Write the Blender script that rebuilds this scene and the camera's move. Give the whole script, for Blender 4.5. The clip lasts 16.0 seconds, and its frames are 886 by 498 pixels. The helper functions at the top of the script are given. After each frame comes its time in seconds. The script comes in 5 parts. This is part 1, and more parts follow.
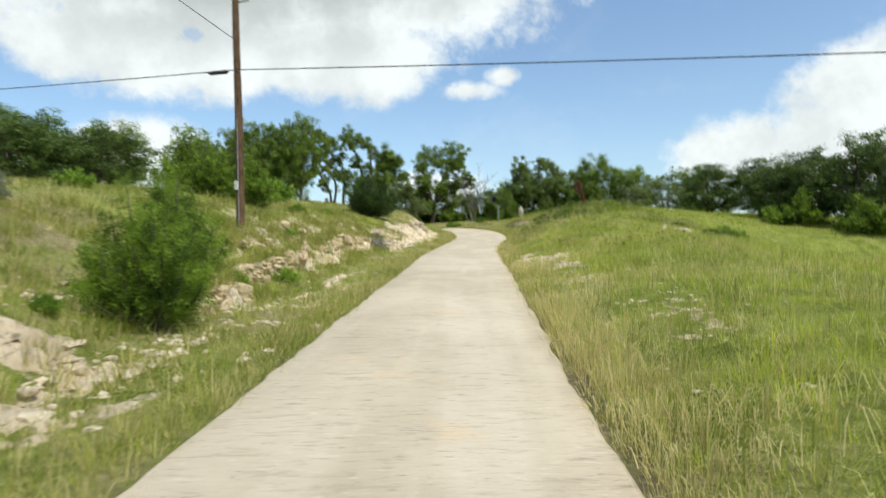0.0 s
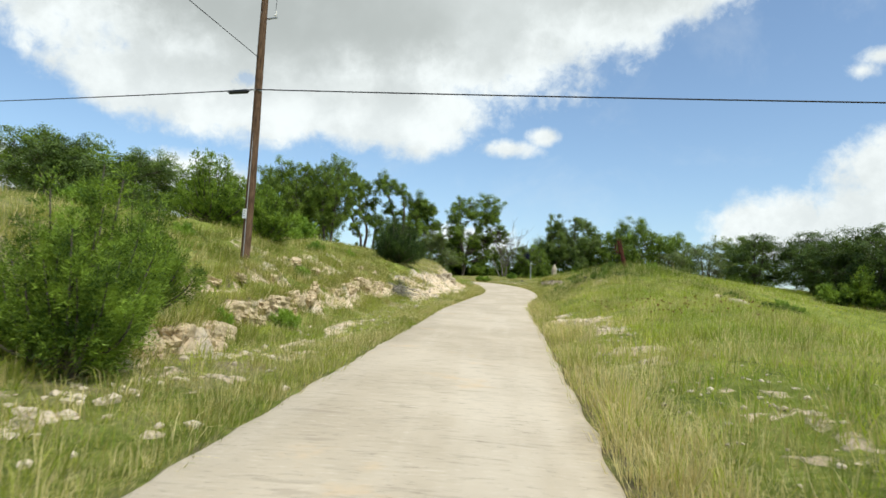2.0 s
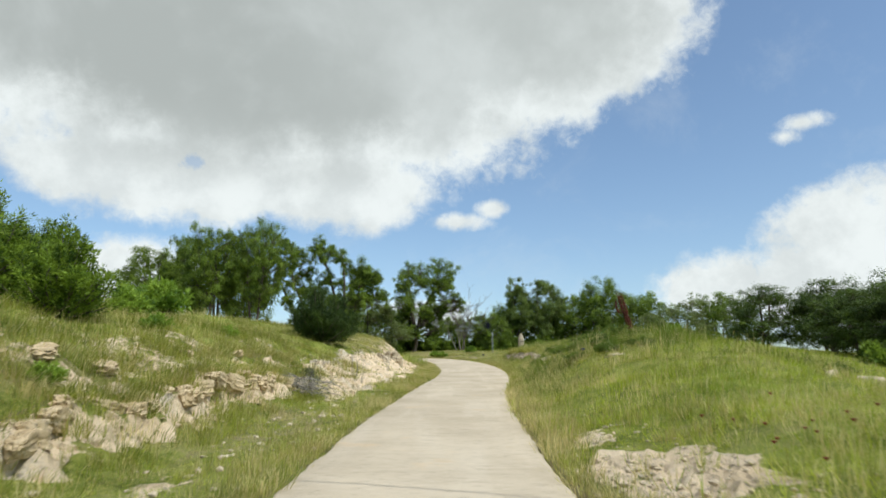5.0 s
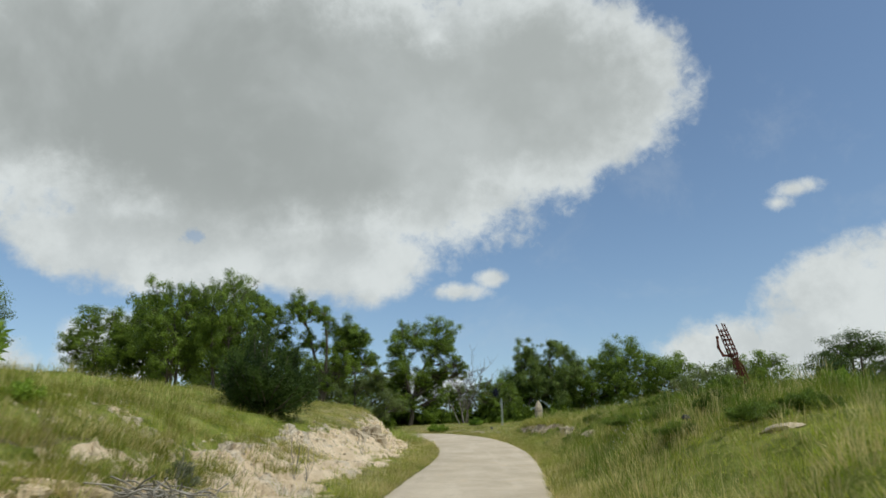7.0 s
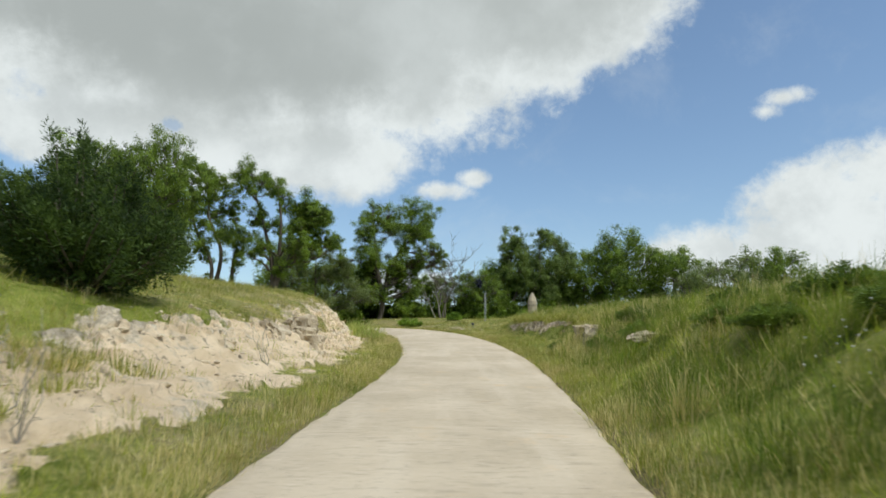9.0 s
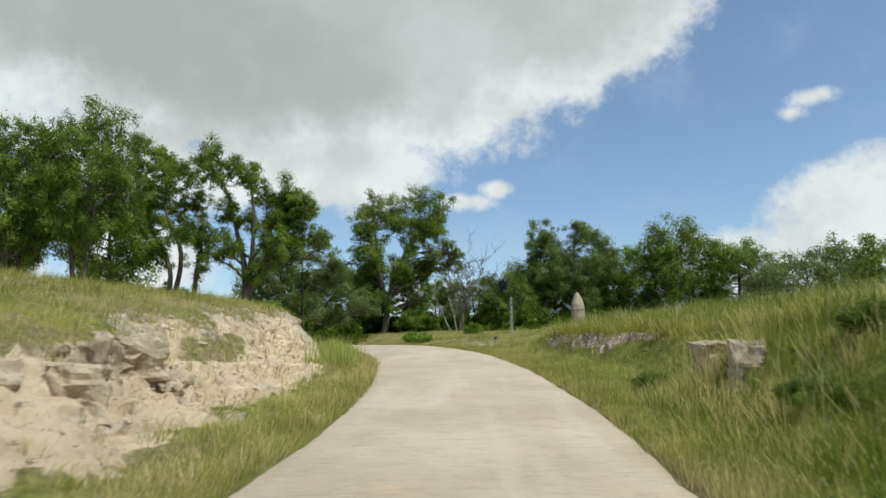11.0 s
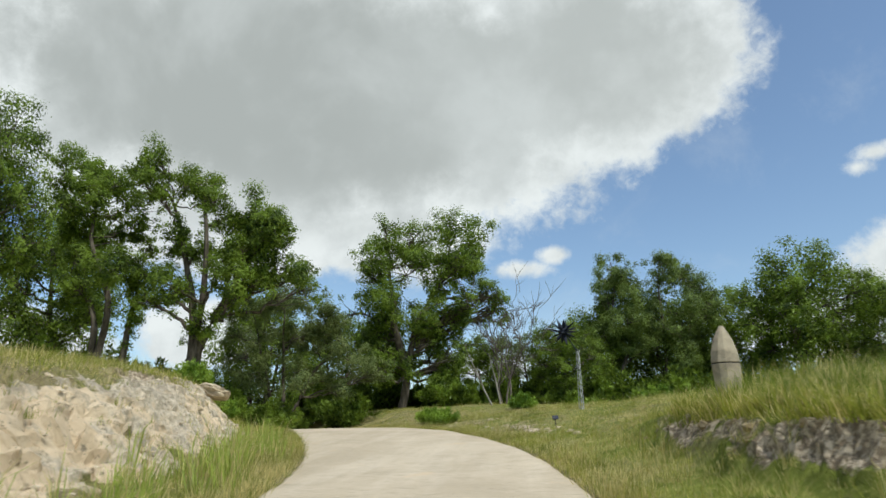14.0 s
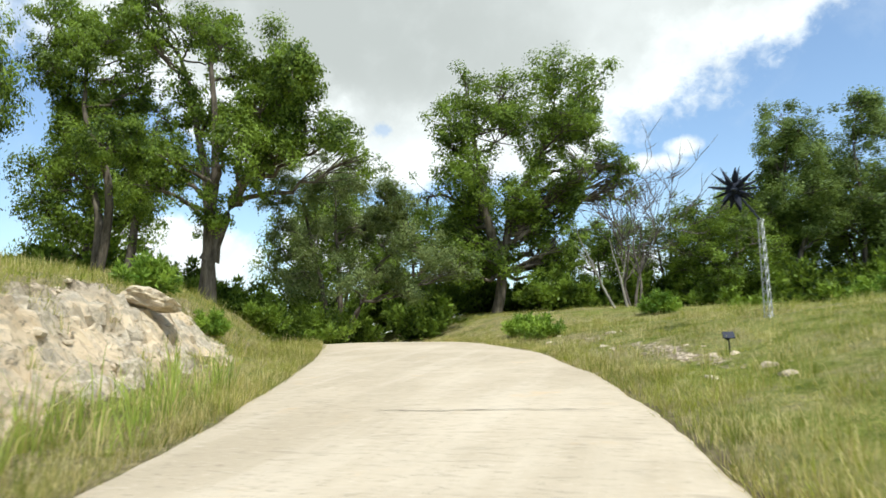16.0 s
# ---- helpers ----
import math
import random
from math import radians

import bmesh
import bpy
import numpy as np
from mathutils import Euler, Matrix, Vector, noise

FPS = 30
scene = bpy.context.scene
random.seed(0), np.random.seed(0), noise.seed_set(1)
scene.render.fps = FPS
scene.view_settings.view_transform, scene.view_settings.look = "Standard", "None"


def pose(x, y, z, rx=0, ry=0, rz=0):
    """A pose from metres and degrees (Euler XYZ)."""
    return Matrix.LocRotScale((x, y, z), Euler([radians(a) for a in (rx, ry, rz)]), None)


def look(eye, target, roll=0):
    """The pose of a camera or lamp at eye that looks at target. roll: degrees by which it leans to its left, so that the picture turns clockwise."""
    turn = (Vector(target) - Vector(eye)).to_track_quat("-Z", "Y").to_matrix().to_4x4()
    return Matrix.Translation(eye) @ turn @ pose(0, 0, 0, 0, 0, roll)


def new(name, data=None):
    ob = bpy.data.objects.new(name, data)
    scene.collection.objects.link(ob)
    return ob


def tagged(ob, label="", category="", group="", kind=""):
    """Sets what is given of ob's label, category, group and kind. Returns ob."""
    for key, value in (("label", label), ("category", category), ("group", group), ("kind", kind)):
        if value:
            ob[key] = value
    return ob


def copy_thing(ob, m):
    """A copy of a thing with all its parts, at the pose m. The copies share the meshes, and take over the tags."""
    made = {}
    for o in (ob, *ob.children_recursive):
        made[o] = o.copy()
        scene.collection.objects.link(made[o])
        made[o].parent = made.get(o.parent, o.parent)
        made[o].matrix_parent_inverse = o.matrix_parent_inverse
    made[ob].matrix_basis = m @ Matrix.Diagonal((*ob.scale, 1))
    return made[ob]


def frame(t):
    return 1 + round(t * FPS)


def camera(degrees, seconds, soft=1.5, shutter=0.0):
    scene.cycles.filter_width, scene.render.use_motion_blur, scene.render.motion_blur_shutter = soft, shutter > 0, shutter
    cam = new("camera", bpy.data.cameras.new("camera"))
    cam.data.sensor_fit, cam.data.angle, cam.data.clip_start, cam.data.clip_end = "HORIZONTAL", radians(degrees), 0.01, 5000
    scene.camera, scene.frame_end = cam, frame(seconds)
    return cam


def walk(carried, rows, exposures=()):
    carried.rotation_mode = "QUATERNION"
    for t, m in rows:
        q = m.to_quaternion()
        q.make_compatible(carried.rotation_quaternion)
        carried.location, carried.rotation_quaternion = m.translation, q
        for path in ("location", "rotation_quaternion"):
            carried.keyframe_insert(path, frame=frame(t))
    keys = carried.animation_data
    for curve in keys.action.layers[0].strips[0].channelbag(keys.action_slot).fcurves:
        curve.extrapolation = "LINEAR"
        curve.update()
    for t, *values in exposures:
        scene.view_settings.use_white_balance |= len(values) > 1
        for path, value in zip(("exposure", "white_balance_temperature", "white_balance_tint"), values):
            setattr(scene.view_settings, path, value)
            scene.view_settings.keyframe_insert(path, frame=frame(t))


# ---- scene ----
cam = camera(68.2, 16.0, soft=1.5, shutter=0.3)

# seconds, eye x, y, z, yaw, pitch, lean
PATH = [
    (0.0, 0.046, 1.150, 1.762, 2.76, 0.78, -1.35),
    (0.5, 0.000, 0.000, 1.600, 5.59, 6.20, 2.23),
    (1.0, 0.052, 1.278, 1.639, 3.83, 7.87, 1.10),
    (1.5, 0.086, 2.531, 1.698, 6.32, 4.22, 1.51),
    (2.0, 0.083, 3.689, 1.747, 5.54, 5.39, 3.11),
    (2.5, 0.082, 5.154, 1.858, 5.92, 4.39, 2.66),
    (3.0, 0.073, 6.889, 1.996, 5.33, 6.23, 1.55),
    (3.5, 0.034, 8.685, 2.119, 5.89, 6.26, 0.25),
    (4.0, -0.001, 10.501, 2.275, 1.36, 7.51, -0.17),
    (6.5, -0.346, 22.983, 3.031, 2.24, 17.49, 0.05),
    (7.0, -0.327, 25.751, 3.170, 1.46, 18.06, -0.94),
    (7.5, -0.299, 28.548, 3.301, 0.17, 12.58, -2.09),
    (8.0, -0.262, 31.351, 3.422, -0.04, 9.98, -0.85),
    (8.5, -0.229, 34.170, 3.553, 0.11, 11.07, -0.11),
    (9.0, -0.167, 36.958, 3.689, -0.10, 9.22, 0.51),
    (11.5, 0.829, 51.470, 4.548, 2.64, 11.27, -0.35),
    (12.0, 1.021, 53.927, 4.690, 3.15, 12.85, 0.68),
    (12.5, 1.168, 56.397, 4.864, 3.90, 11.88, -1.69),
    (13.0, 1.273, 58.803, 5.047, 2.36, 12.62, 2.05),
    (13.5, 1.341, 61.147, 5.229, 5.24, 12.74, -0.68),
    (14.0, 1.361, 63.543, 5.370, 7.05, 16.31, -0.97),
    (14.5, 1.349, 66.046, 5.506, 9.13, 11.26, -2.45),
    (15.0, 1.291, 68.566, 5.701, 11.19, 6.19, -4.72),
    (15.5, 1.181, 71.088, 5.894, 14.23, 8.71, -3.54),
    (16.0, 1.040, 73.632, 6.099, 18.14, 7.90, -1.19),
]


def aim(x, y, z, yaw, pitch, lean):
    a, b = radians(yaw), radians(pitch)
    return look((x, y, z), (x - math.sin(a) * math.cos(b), y + math.cos(a) * math.cos(b), z + math.sin(b)), lean)


walk(cam, [(row[0], aim(*row[1:])) for row in PATH],
     [(t, stops, 6300, 4) for t, stops in ((0, 0.1), (4.2, 0.0), (6.5, -0.32), (7.0, -0.42), (7.5, -0.05), (8.0, -0.18), (8.5, 0.0), (9.0, -0.18), (11.5, -0.15), (12.0, 0.08), (12.5, 0.03), (13.0, 0.07), (13.5, -0.2), (14.0, -0.12), (14.5, 0.25), (15.5, 0.4), (16, 0.38))])


# ---- light ----
SUN_AZ, SUN_EL = 132.0, 57.0      # degrees, to the right of +y, and above the ground
sun_data = bpy.data.lights.new("sun", "SUN")
sun_data.energy, sun_data.angle, sun_data.color = 3.6, radians(0.6), (1.0, 0.96, 0.90)
sun = new("sun", sun_data)
sun.matrix_world = look((math.sin(radians(SUN_AZ)) * math.cos(radians(SUN_EL)) * 60, math.cos(radians(SUN_AZ)) * math.cos(radians(SUN_EL)) * 60,
                         math.sin(radians(SUN_EL)) * 60), (0, 0, 0))


class Nodes:
    """A small helper to write node trees in one line a node."""

    def __init__(self, tree):
        self.tree = tree
        tree.nodes.clear()

    def add(self, kind, ins=None, **props):
        n = self.tree.nodes.new(kind)
        for k, v in props.items():
            setattr(n, k, v)
        for k, v in (ins or {}).items():
            if isinstance(v, bpy.types.NodeSocket):
                self.tree.links.new(v, n.inputs[k])
            else:
                n.inputs[k].default_value = v
        return n

    def math(self, op, a, b=0.0, c=0.0):
        n = self.add("ShaderNodeMath", {0: a, 1: b, 2: c}, operation=op)
        return n.outputs[0]

    def clamp(self, a, lo, hi):
        """0 at lo, 1 at hi, eased between."""
        n = self.add("ShaderNodeMapRange", {0: a, 1: lo, 2: hi, 3: 0.0, 4: 1.0}, interpolation_type="SMOOTHSTEP")
        return n.outputs[0]

    def mix(self, f, a, b):
        n = self.add("ShaderNodeMix", data_type="RGBA")
        for k, v in ((0, f), (6, a), (7, b)):
            if isinstance(v, bpy.types.NodeSocket):
                self.tree.links.new(v, n.inputs[k])
            else:
                n.inputs[k].default_value = v
        return n.outputs[2]

    def noise(self, vec, scale, detail=4.0, rough=0.55, dist=0.0):
        return self.add("ShaderNodeTexNoise", {"Vector": vec, "Scale": scale, "Detail": detail, "Roughness": rough, "Distortion": dist}).outputs[0]


def rgb(r, g, b):
    return (r, g, b, 1.0)


def build_sky():
    world = bpy.data.worlds.new("sky")
    scene.world = world
    world.use_nodes = True
    n = Nodes(world.node_tree)
    sky = n.add("ShaderNodeTexSky", sky_type="NISHITA", sun_disc=False, sun_elevation=radians(SUN_EL), sun_rotation=radians(SUN_AZ),
                air_density=1.0, dust_density=1.2, ozone_density=1.5)
    vec = n.add("ShaderNodeTexCoord").outputs["Generated"]
    xyz = n.add("ShaderNodeSeparateXYZ", {0: vec})
    x, y, z = xyz.outputs[0], xyz.outputs[1], xyz.outputs[2]
    az = n.math("MULTIPLY", n.math("ARCTAN2", x, y), 57.2958)
    el = n.math("MULTIPLY", n.math("ARCSINE", z), 57.2958)
    # broad cloud banks: azimuth, elevation, half width, half height in degrees
    banks = [(-20, 29, 36, 13.5), (6, 31, 16.5, 9.5), (-24, 17.5, 15, 4.6), (-12, 17.5, 11.5, 4.5), (-0.4, 14.3, 3.0, 0.95), (2.8, 15.4, 1.7, 0.85), (35, 8.0, 17, 4.6), (30, 12.0, 6.5, 2.8), (37.5, 13.5, 7.5, 3.2), (21.5, 7.6, 6, 2.4), (28.8, 20.0, 2.5, 0.9), (27.4, 19.2, 1.5, 0.8),
             (-27, 8.6, 6.0, 3.2), (-3, 6.0, 5.0, 1.6), (-42, 7, 9, 4), (62, 26, 18, 9), (-80, 25, 28, 12), (120, 30, 30, 14), (175, 28, 40, 12), (-130, 35, 30, 14)]
    total = None
    for a0, e0, w, h in banks:
        d = n.math("SUBTRACT", az, a0)
        u, v = n.math("DIVIDE", d, w), n.math("DIVIDE", n.math("SUBTRACT", el, e0), h)
        m = n.math("SUBTRACT", 1.0, n.math("SQRT", n.math("ADD", n.math("MULTIPLY", u, u), n.math("MULTIPLY", v, v))))
        m = n.math("SUBTRACT", n.math("MULTIPLY", m, 0.16 + 0.84 * min(h, 9.0) / 9.0), 0.02 if h < 1.5 else 0.0)
        total = m if total is None else n.math("SMOOTH_MAX", total, m, 0.04)
    puff = n.noise(vec, 9.0, 9.0, 0.6)
    fine = n.noise(vec, 20.0, 9.0, 0.62)
    edge = n.math("ADD", total, n.math("ADD", n.math("MULTIPLY", n.math("SUBTRACT", puff, 0.5), 0.55), n.math("MULTIPLY", n.math("SUBTRACT", fine, 0.5), 0.26)))
    edge = n.math("ADD", edge, n.math("MULTIPLY", n.math("SUBTRACT", n.noise(vec, 52.0, 6.0, 0.62, 0.6), 0.5), 0.17))
    cover = n.clamp(edge, -0.05, 0.16)
    veil = n.math("MULTIPLY", n.clamp(n.noise(vec, 5.0, 8.0, 0.65, 0.4), 0.5, 0.75), 0.16)
    u, v = n.math("DIVIDE", n.math("ADD", az, 23.4), 1.3), n.math("DIVIDE", n.math("SUBTRACT", el, 18.2), 0.8)
    rim = n.math("SUBTRACT", 1.0, n.math("SQRT", n.math("ADD", n.math("MULTIPLY", u, u), n.math("MULTIPLY", v, v))))
    gap = n.clamp(n.math("ADD", rim, n.math("MULTIPLY", n.math("SUBTRACT", n.noise(vec, 60.0, 5, 0.6), 0.5), 2.2)), 0.0, 0.7)      # one blue gap in the bank
    cover = n.math("MULTIPLY", cover, n.math("SUBTRACT", 1.0, n.math("MULTIPLY", gap, 0.5)))
    cover = n.math("MAXIMUM", cover, veil)
    thick = n.clamp(n.math("ADD", edge, n.math("MULTIPLY", n.math("SUBTRACT", n.noise(vec, 7.0, 6.0, 0.55), 0.5), 0.5)), 0.06, 0.5)
    high = n.clamp(el, 15.0, 24.0)
    cloud = n.mix(n.math("MULTIPLY", thick, high), n.mix(n.clamp(n.noise(vec, 14.0, 8, 0.6), 0.35, 0.7), rgb(9.4, 9.5, 9.5), rgb(7.7, 7.85, 7.9)), n.mix(n.clamp(n.noise(vec, 6.0, 7, 0.55), 0.35, 0.65), rgb(6.9, 7.05, 7.0), rgb(5.6, 5.75, 5.65)))
    cloud = n.mix(n.math("MULTIPLY", n.math("MULTIPLY", thick, high), n.math("MULTIPLY", n.clamp(az, 4.0, -20.0), n.clamp(az, -60.0, -36.0))), cloud, n.mix(n.clamp(n.noise(vec, 3.6, 6, 0.55, 0.3), 0.42, 0.62), rgb(4.8, 4.95, 4.85), rgb(6.2, 6.35, 6.3)))
    blue = n.add("ShaderNodeHueSaturation", {"Saturation": 1.0, "Value": 1.65, "Color": sky.outputs[0]}).outputs[0]
    colour = n.mix(cover, blue, cloud)
    back = n.add("ShaderNodeBackground", {0: colour, 1: 0.1})
    n.tree.links.new(back.outputs[0], n.add("ShaderNodeOutputWorld").inputs[0])


build_sky()


# ---- materials ----
def material(name):
    m = bpy.data.materials.new(name)
    m.use_nodes = True
    return m, Nodes(m.node_tree)


def finish(n, colour, rough=0.9, bump=None, strength=0.4, distance=0.02, metal=0.0, spec=0.3):
    p = n.add("ShaderNodeBsdfPrincipled", {"Base Color": colour, "Roughness": rough, "Metallic": metal, "Specular IOR Level": spec})
    if bump is not None:
        b = n.add("ShaderNodeBump", {"Strength": strength, "Distance": distance, "Height": bump})
        n.tree.links.new(b.outputs[0], p.inputs["Normal"])
    n.tree.links.new(p.outputs[0], n.add("ShaderNodeOutputMaterial").inputs[0])
    return p


def ground_material():
    m, n = material("ground")
    at = n.add("ShaderNodeNewGeometry").outputs["Position"]
    rock = n.add("ShaderNodeAttribute", attribute_name="rock").outputs["Fac"]
    dry = n.add("ShaderNodeAttribute", attribute_name="dry").outputs["Fac"]
    big, mid, small = n.noise(at, 0.22, 4), n.noise(at, 1.3, 5), n.noise(at, 9.0, 6, 0.65)
    grit = n.noise(at, 45.0, 4, 0.7)
    green = n.mix(n.clamp(mid, 0.35, 0.65), rgb(0.115, 0.145, 0.024), rgb(0.25, 0.285, 0.055))
    green = n.mix(n.math("MULTIPLY", n.clamp(n.noise(at, 2.6, 6, 0.7), 0.52, 0.68), 0.5), green, rgb(0.10, 0.085, 0.045))
    green = n.mix(n.clamp(small, 0.45, 0.75), green, rgb(0.33, 0.33, 0.09))
    straw = n.mix(n.clamp(small, 0.35, 0.7), rgb(0.20, 0.165, 0.085), rgb(0.40, 0.34, 0.18))
    dryness = n.clamp(n.math("ADD", dry, n.math("ADD", n.math("MULTIPLY", n.math("SUBTRACT", big, 0.5), 1.2), n.math("MULTIPLY", n.math("SUBTRACT", mid, 0.5), 1.0))), 0.25, 0.8)
    cover = n.mix(dryness, green, straw)
    soil = n.mix(n.clamp(mid, 0.3, 0.7), rgb(0.61, 0.48, 0.315), rgb(0.79, 0.645, 0.45))
    stone = n.mix(n.clamp(small, 0.35, 0.65), rgb(0.45, 0.385, 0.285), rgb(0.70, 0.61, 0.465))
    crust = n.add("ShaderNodeAttribute", attribute_name="crust").outputs["Fac"]
    stone = n.mix(n.clamp(n.math("ADD", n.noise(at, 0.9, 6, 0.6), n.math("MULTIPLY", crust, 0.16)), 0.55, 0.68), soil, stone)
    stone = n.mix(n.math("MULTIPLY", n.clamp(n.math("ADD", n.noise(at, 2.2, 7, 0.7), n.math("MULTIPLY", crust, 0.12)), 0.58, 0.70), 0.6), stone, rgb(0.34, 0.295, 0.23))
    stone = n.mix(n.math("MULTIPLY", n.clamp(crust, 1.2, 1.6), 0.75), stone, n.mix(n.clamp(small, 0.44, 0.58), rgb(0.22, 0.16, 0.10), rgb(0.68, 0.56, 0.40)))
    stone = n.mix(n.math("MULTIPLY", n.clamp(n.noise(at, 4.2, 7, 0.75), 0.565, 0.64), 0.8), stone, rgb(0.19, 0.16, 0.115))
    bare = n.clamp(n.math("ADD", rock, n.math("MULTIPLY", n.math("SUBTRACT", n.noise(at, 3.0, 6, 0.65), 0.5), 0.9)), 0.42, 0.58)
    colour = n.mix(bare, cover, stone)
    # dark soil; beside the slab the colour also stands for its edge's shadow
    soil_and_edge_shade = n.add("ShaderNodeAttribute", attribute_name="soil").outputs["Fac"]
    colour = n.mix(n.math("MULTIPLY", n.clamp(n.math("ADD", soil_and_edge_shade, n.math("MULTIPLY", n.math("SUBTRACT", n.noise(at, 2.4, 5, 0.7), 0.5), 1.2)), 0.35, 0.75), 0.85), colour, n.mix(small, rgb(0.085, 0.065, 0.042), rgb(0.20, 0.155, 0.10)))
    rough_stone = n.math("MULTIPLY", bare, n.math("ADD", n.noise(at, 5.0, 9, 0.75, 0.6), n.math("MULTIPLY", n.add("ShaderNodeTexVoronoi", {"Vector": at, "Scale": 5.0, "Randomness": 1.0}).outputs[0], 0.7)))
    height = n.math("ADD", n.math("ADD", n.math("MULTIPLY", small, 0.6), n.math("MULTIPLY", grit, 0.4)), n.math("MULTIPLY", rough_stone, 0.5))
    finish(n, colour, 0.95, height, 0.9, 0.11, spec=0.1)
    return m


def concrete_material():
    m, n = material("road_concrete")
    at = n.add("ShaderNodeNewGeometry").outputs["Position"]
    lines = n.add("ShaderNodeMapping", {"Vector": at, "Scale": (1.5, 7.0, 1.0)}).outputs[0]
    broom = n.noise(lines, 3.2, 7, 0.72, 0.4)
    rows = n.noise(n.add("ShaderNodeMapping", {"Vector": at, "Scale": (0.8, 3.6, 1.0)}).outputs[0], 2.4, 6, 0.65, 0.5)
    wide = n.noise(n.add("ShaderNodeMapping", {"Vector": at, "Scale": (1.3, 0.12, 1.0)}).outputs[0], 1.1, 4, 0.55)
    patch, spots, grit = n.noise(at, 0.45, 5, 0.6), n.noise(at, 5.0, 6, 0.7), n.noise(at, 60.0, 3, 0.7)
    c = n.mix(n.clamp(patch, 0.3, 0.7), rgb(0.445, 0.37, 0.262), rgb(0.555, 0.47, 0.345))
    c = n.mix(n.math("MULTIPLY", n.clamp(wide, 0.48, 0.68), 0.35), c, rgb(0.65, 0.565, 0.435))
    c = n.mix(n.math("MULTIPLY", n.clamp(rows, 0.54, 0.66), 0.45), c, rgb(0.31, 0.255, 0.185))
    c = n.mix(n.math("MULTIPLY", n.clamp(broom, 0.56, 0.66), 0.6), c, rgb(0.24, 0.20, 0.15))
    c = n.mix(n.math("MULTIPLY", n.clamp(broom, 0.44, 0.34), 0.4), c, rgb(0.70, 0.62, 0.49))
    c = n.mix(n.math("MULTIPLY", n.clamp(n.noise(at, 0.8, 5, 0.7), 0.60, 0.72), 0.45), c, rgb(0.62, 0.45, 0.26))
    c = n.mix(n.math("MULTIPLY", n.clamp(spots, 0.62, 0.72), 0.3), c, rgb(0.27, 0.23, 0.18))
    h = n.math("ADD", n.math("ADD", n.math("MULTIPLY", broom, 0.9), n.math("MULTIPLY", rows, 0.6)), n.math("MULTIPLY", grit, 0.25))
    finish(n, c, 0.88, h, 0.55, 0.03, spec=0.2)
    return m


def rock_material(name="limestone", tint=1.0):
    m, n = material(name)
    at = n.add("ShaderNodeNewGeometry").outputs["Position"]
    tone = n.add("ShaderNodeObjectInfo").outputs["Random"]
    a, b = n.noise(at, 3.5, 6, 0.65), n.noise(at, 16.0, 6, 0.7)
    c = n.mix(n.clamp(a, 0.35, 0.65), rgb(0.42 * tint, 0.345 * tint, 0.24 * tint), rgb(0.68 * tint, 0.58 * tint, 0.42 * tint))
    c = n.mix(n.math("MULTIPLY", tone, 0.35), c, rgb(0.62 * tint, 0.49 * tint, 0.33 * tint))
    c = n.mix(n.math("MULTIPLY", n.clamp(b, 0.52, 0.68), 0.7), c, rgb(0.17, 0.155, 0.13))
    finish(n, c, 0.92, n.math("ADD", a, b), 0.6, 0.05, spec=0.15)
    return m


def leaf_material(name, dark, light, glow=0.3, rough=0.5, patch=0.9):
    m, n = material(name)
    rnd = n.add("ShaderNodeNewGeometry").outputs["Random Per Island"]
    at = n.add("ShaderNodeNewGeometry").outputs["Position"]
    tone = n.math("ADD", n.math("MULTIPLY", rnd, 0.5), n.math("SUBTRACT", n.math("MULTIPLY", n.noise(at, patch, 4, 0.6), 2.2), 0.8))
    c = n.mix(n.clamp(tone, 0.15, 0.9), rgb(*dark), rgb(*light))
    p = n.add("ShaderNodeBsdfPrincipled", {"Base Color": c, "Roughness": rough, "Specular IOR Level": 0.25})
    t = n.add("ShaderNodeBsdfTranslucent", {"Color": n.mix(0.35, c, rgb(light[0] * 1.6, light[1] * 1.5, light[2]))})
    s = n.add("ShaderNodeMixShader", {0: glow, 1: p.outputs[0], 2: t.outputs[0]})
    n.tree.links.new(s.outputs[0], n.add("ShaderNodeOutputMaterial").inputs[0])
    return m


def grass_material(name, deep, fresh, olive, glow=0.46):
    """Blades that turn from deep to fresh green and to olive brown in patches of a metre or more, and from blade to blade."""
    m, n = material(name)
    geo = n.add("ShaderNodeNewGeometry")
    rnd, at = geo.outputs["Random Per Island"], geo.outputs["Position"]
    jit = n.math("MULTIPLY", n.math("SUBTRACT", rnd, 0.5), 0.3)
    c = n.mix(n.clamp(n.math("ADD", n.noise(at, 0.5, 4, 0.6), jit), 0.36, 0.62), rgb(*deep), rgb(*fresh))
    c = n.mix(n.math("MULTIPLY", n.clamp(n.math("ADD", n.noise(at, 1.7, 5, 0.65), jit), 0.5, 0.68), 0.8), c, rgb(*olive))
    c = n.mix(n.math("MULTIPLY", n.clamp(n.math("FRACT", n.math("MULTIPLY", rnd, 7.31)), 0.45, 0.95), 0.4), c, rgb(*[v * 0.4 for v in deep]))
    p = n.add("ShaderNodeBsdfPrincipled", {"Base Color": c, "Roughness": 0.55, "Specular IOR Level": 0.25})
    t = n.add("ShaderNodeBsdfTranslucent", {"Color": n.mix(0.3, c, rgb(fresh[0] * 1.5, fresh[1] * 1.4, fresh[2]))})
    s = n.add("ShaderNodeMixShader", {0: glow, 1: p.outputs[0], 2: t.outputs[0]})
    n.tree.links.new(s.outputs[0], n.add("ShaderNodeOutputMaterial").inputs[0])
    return m


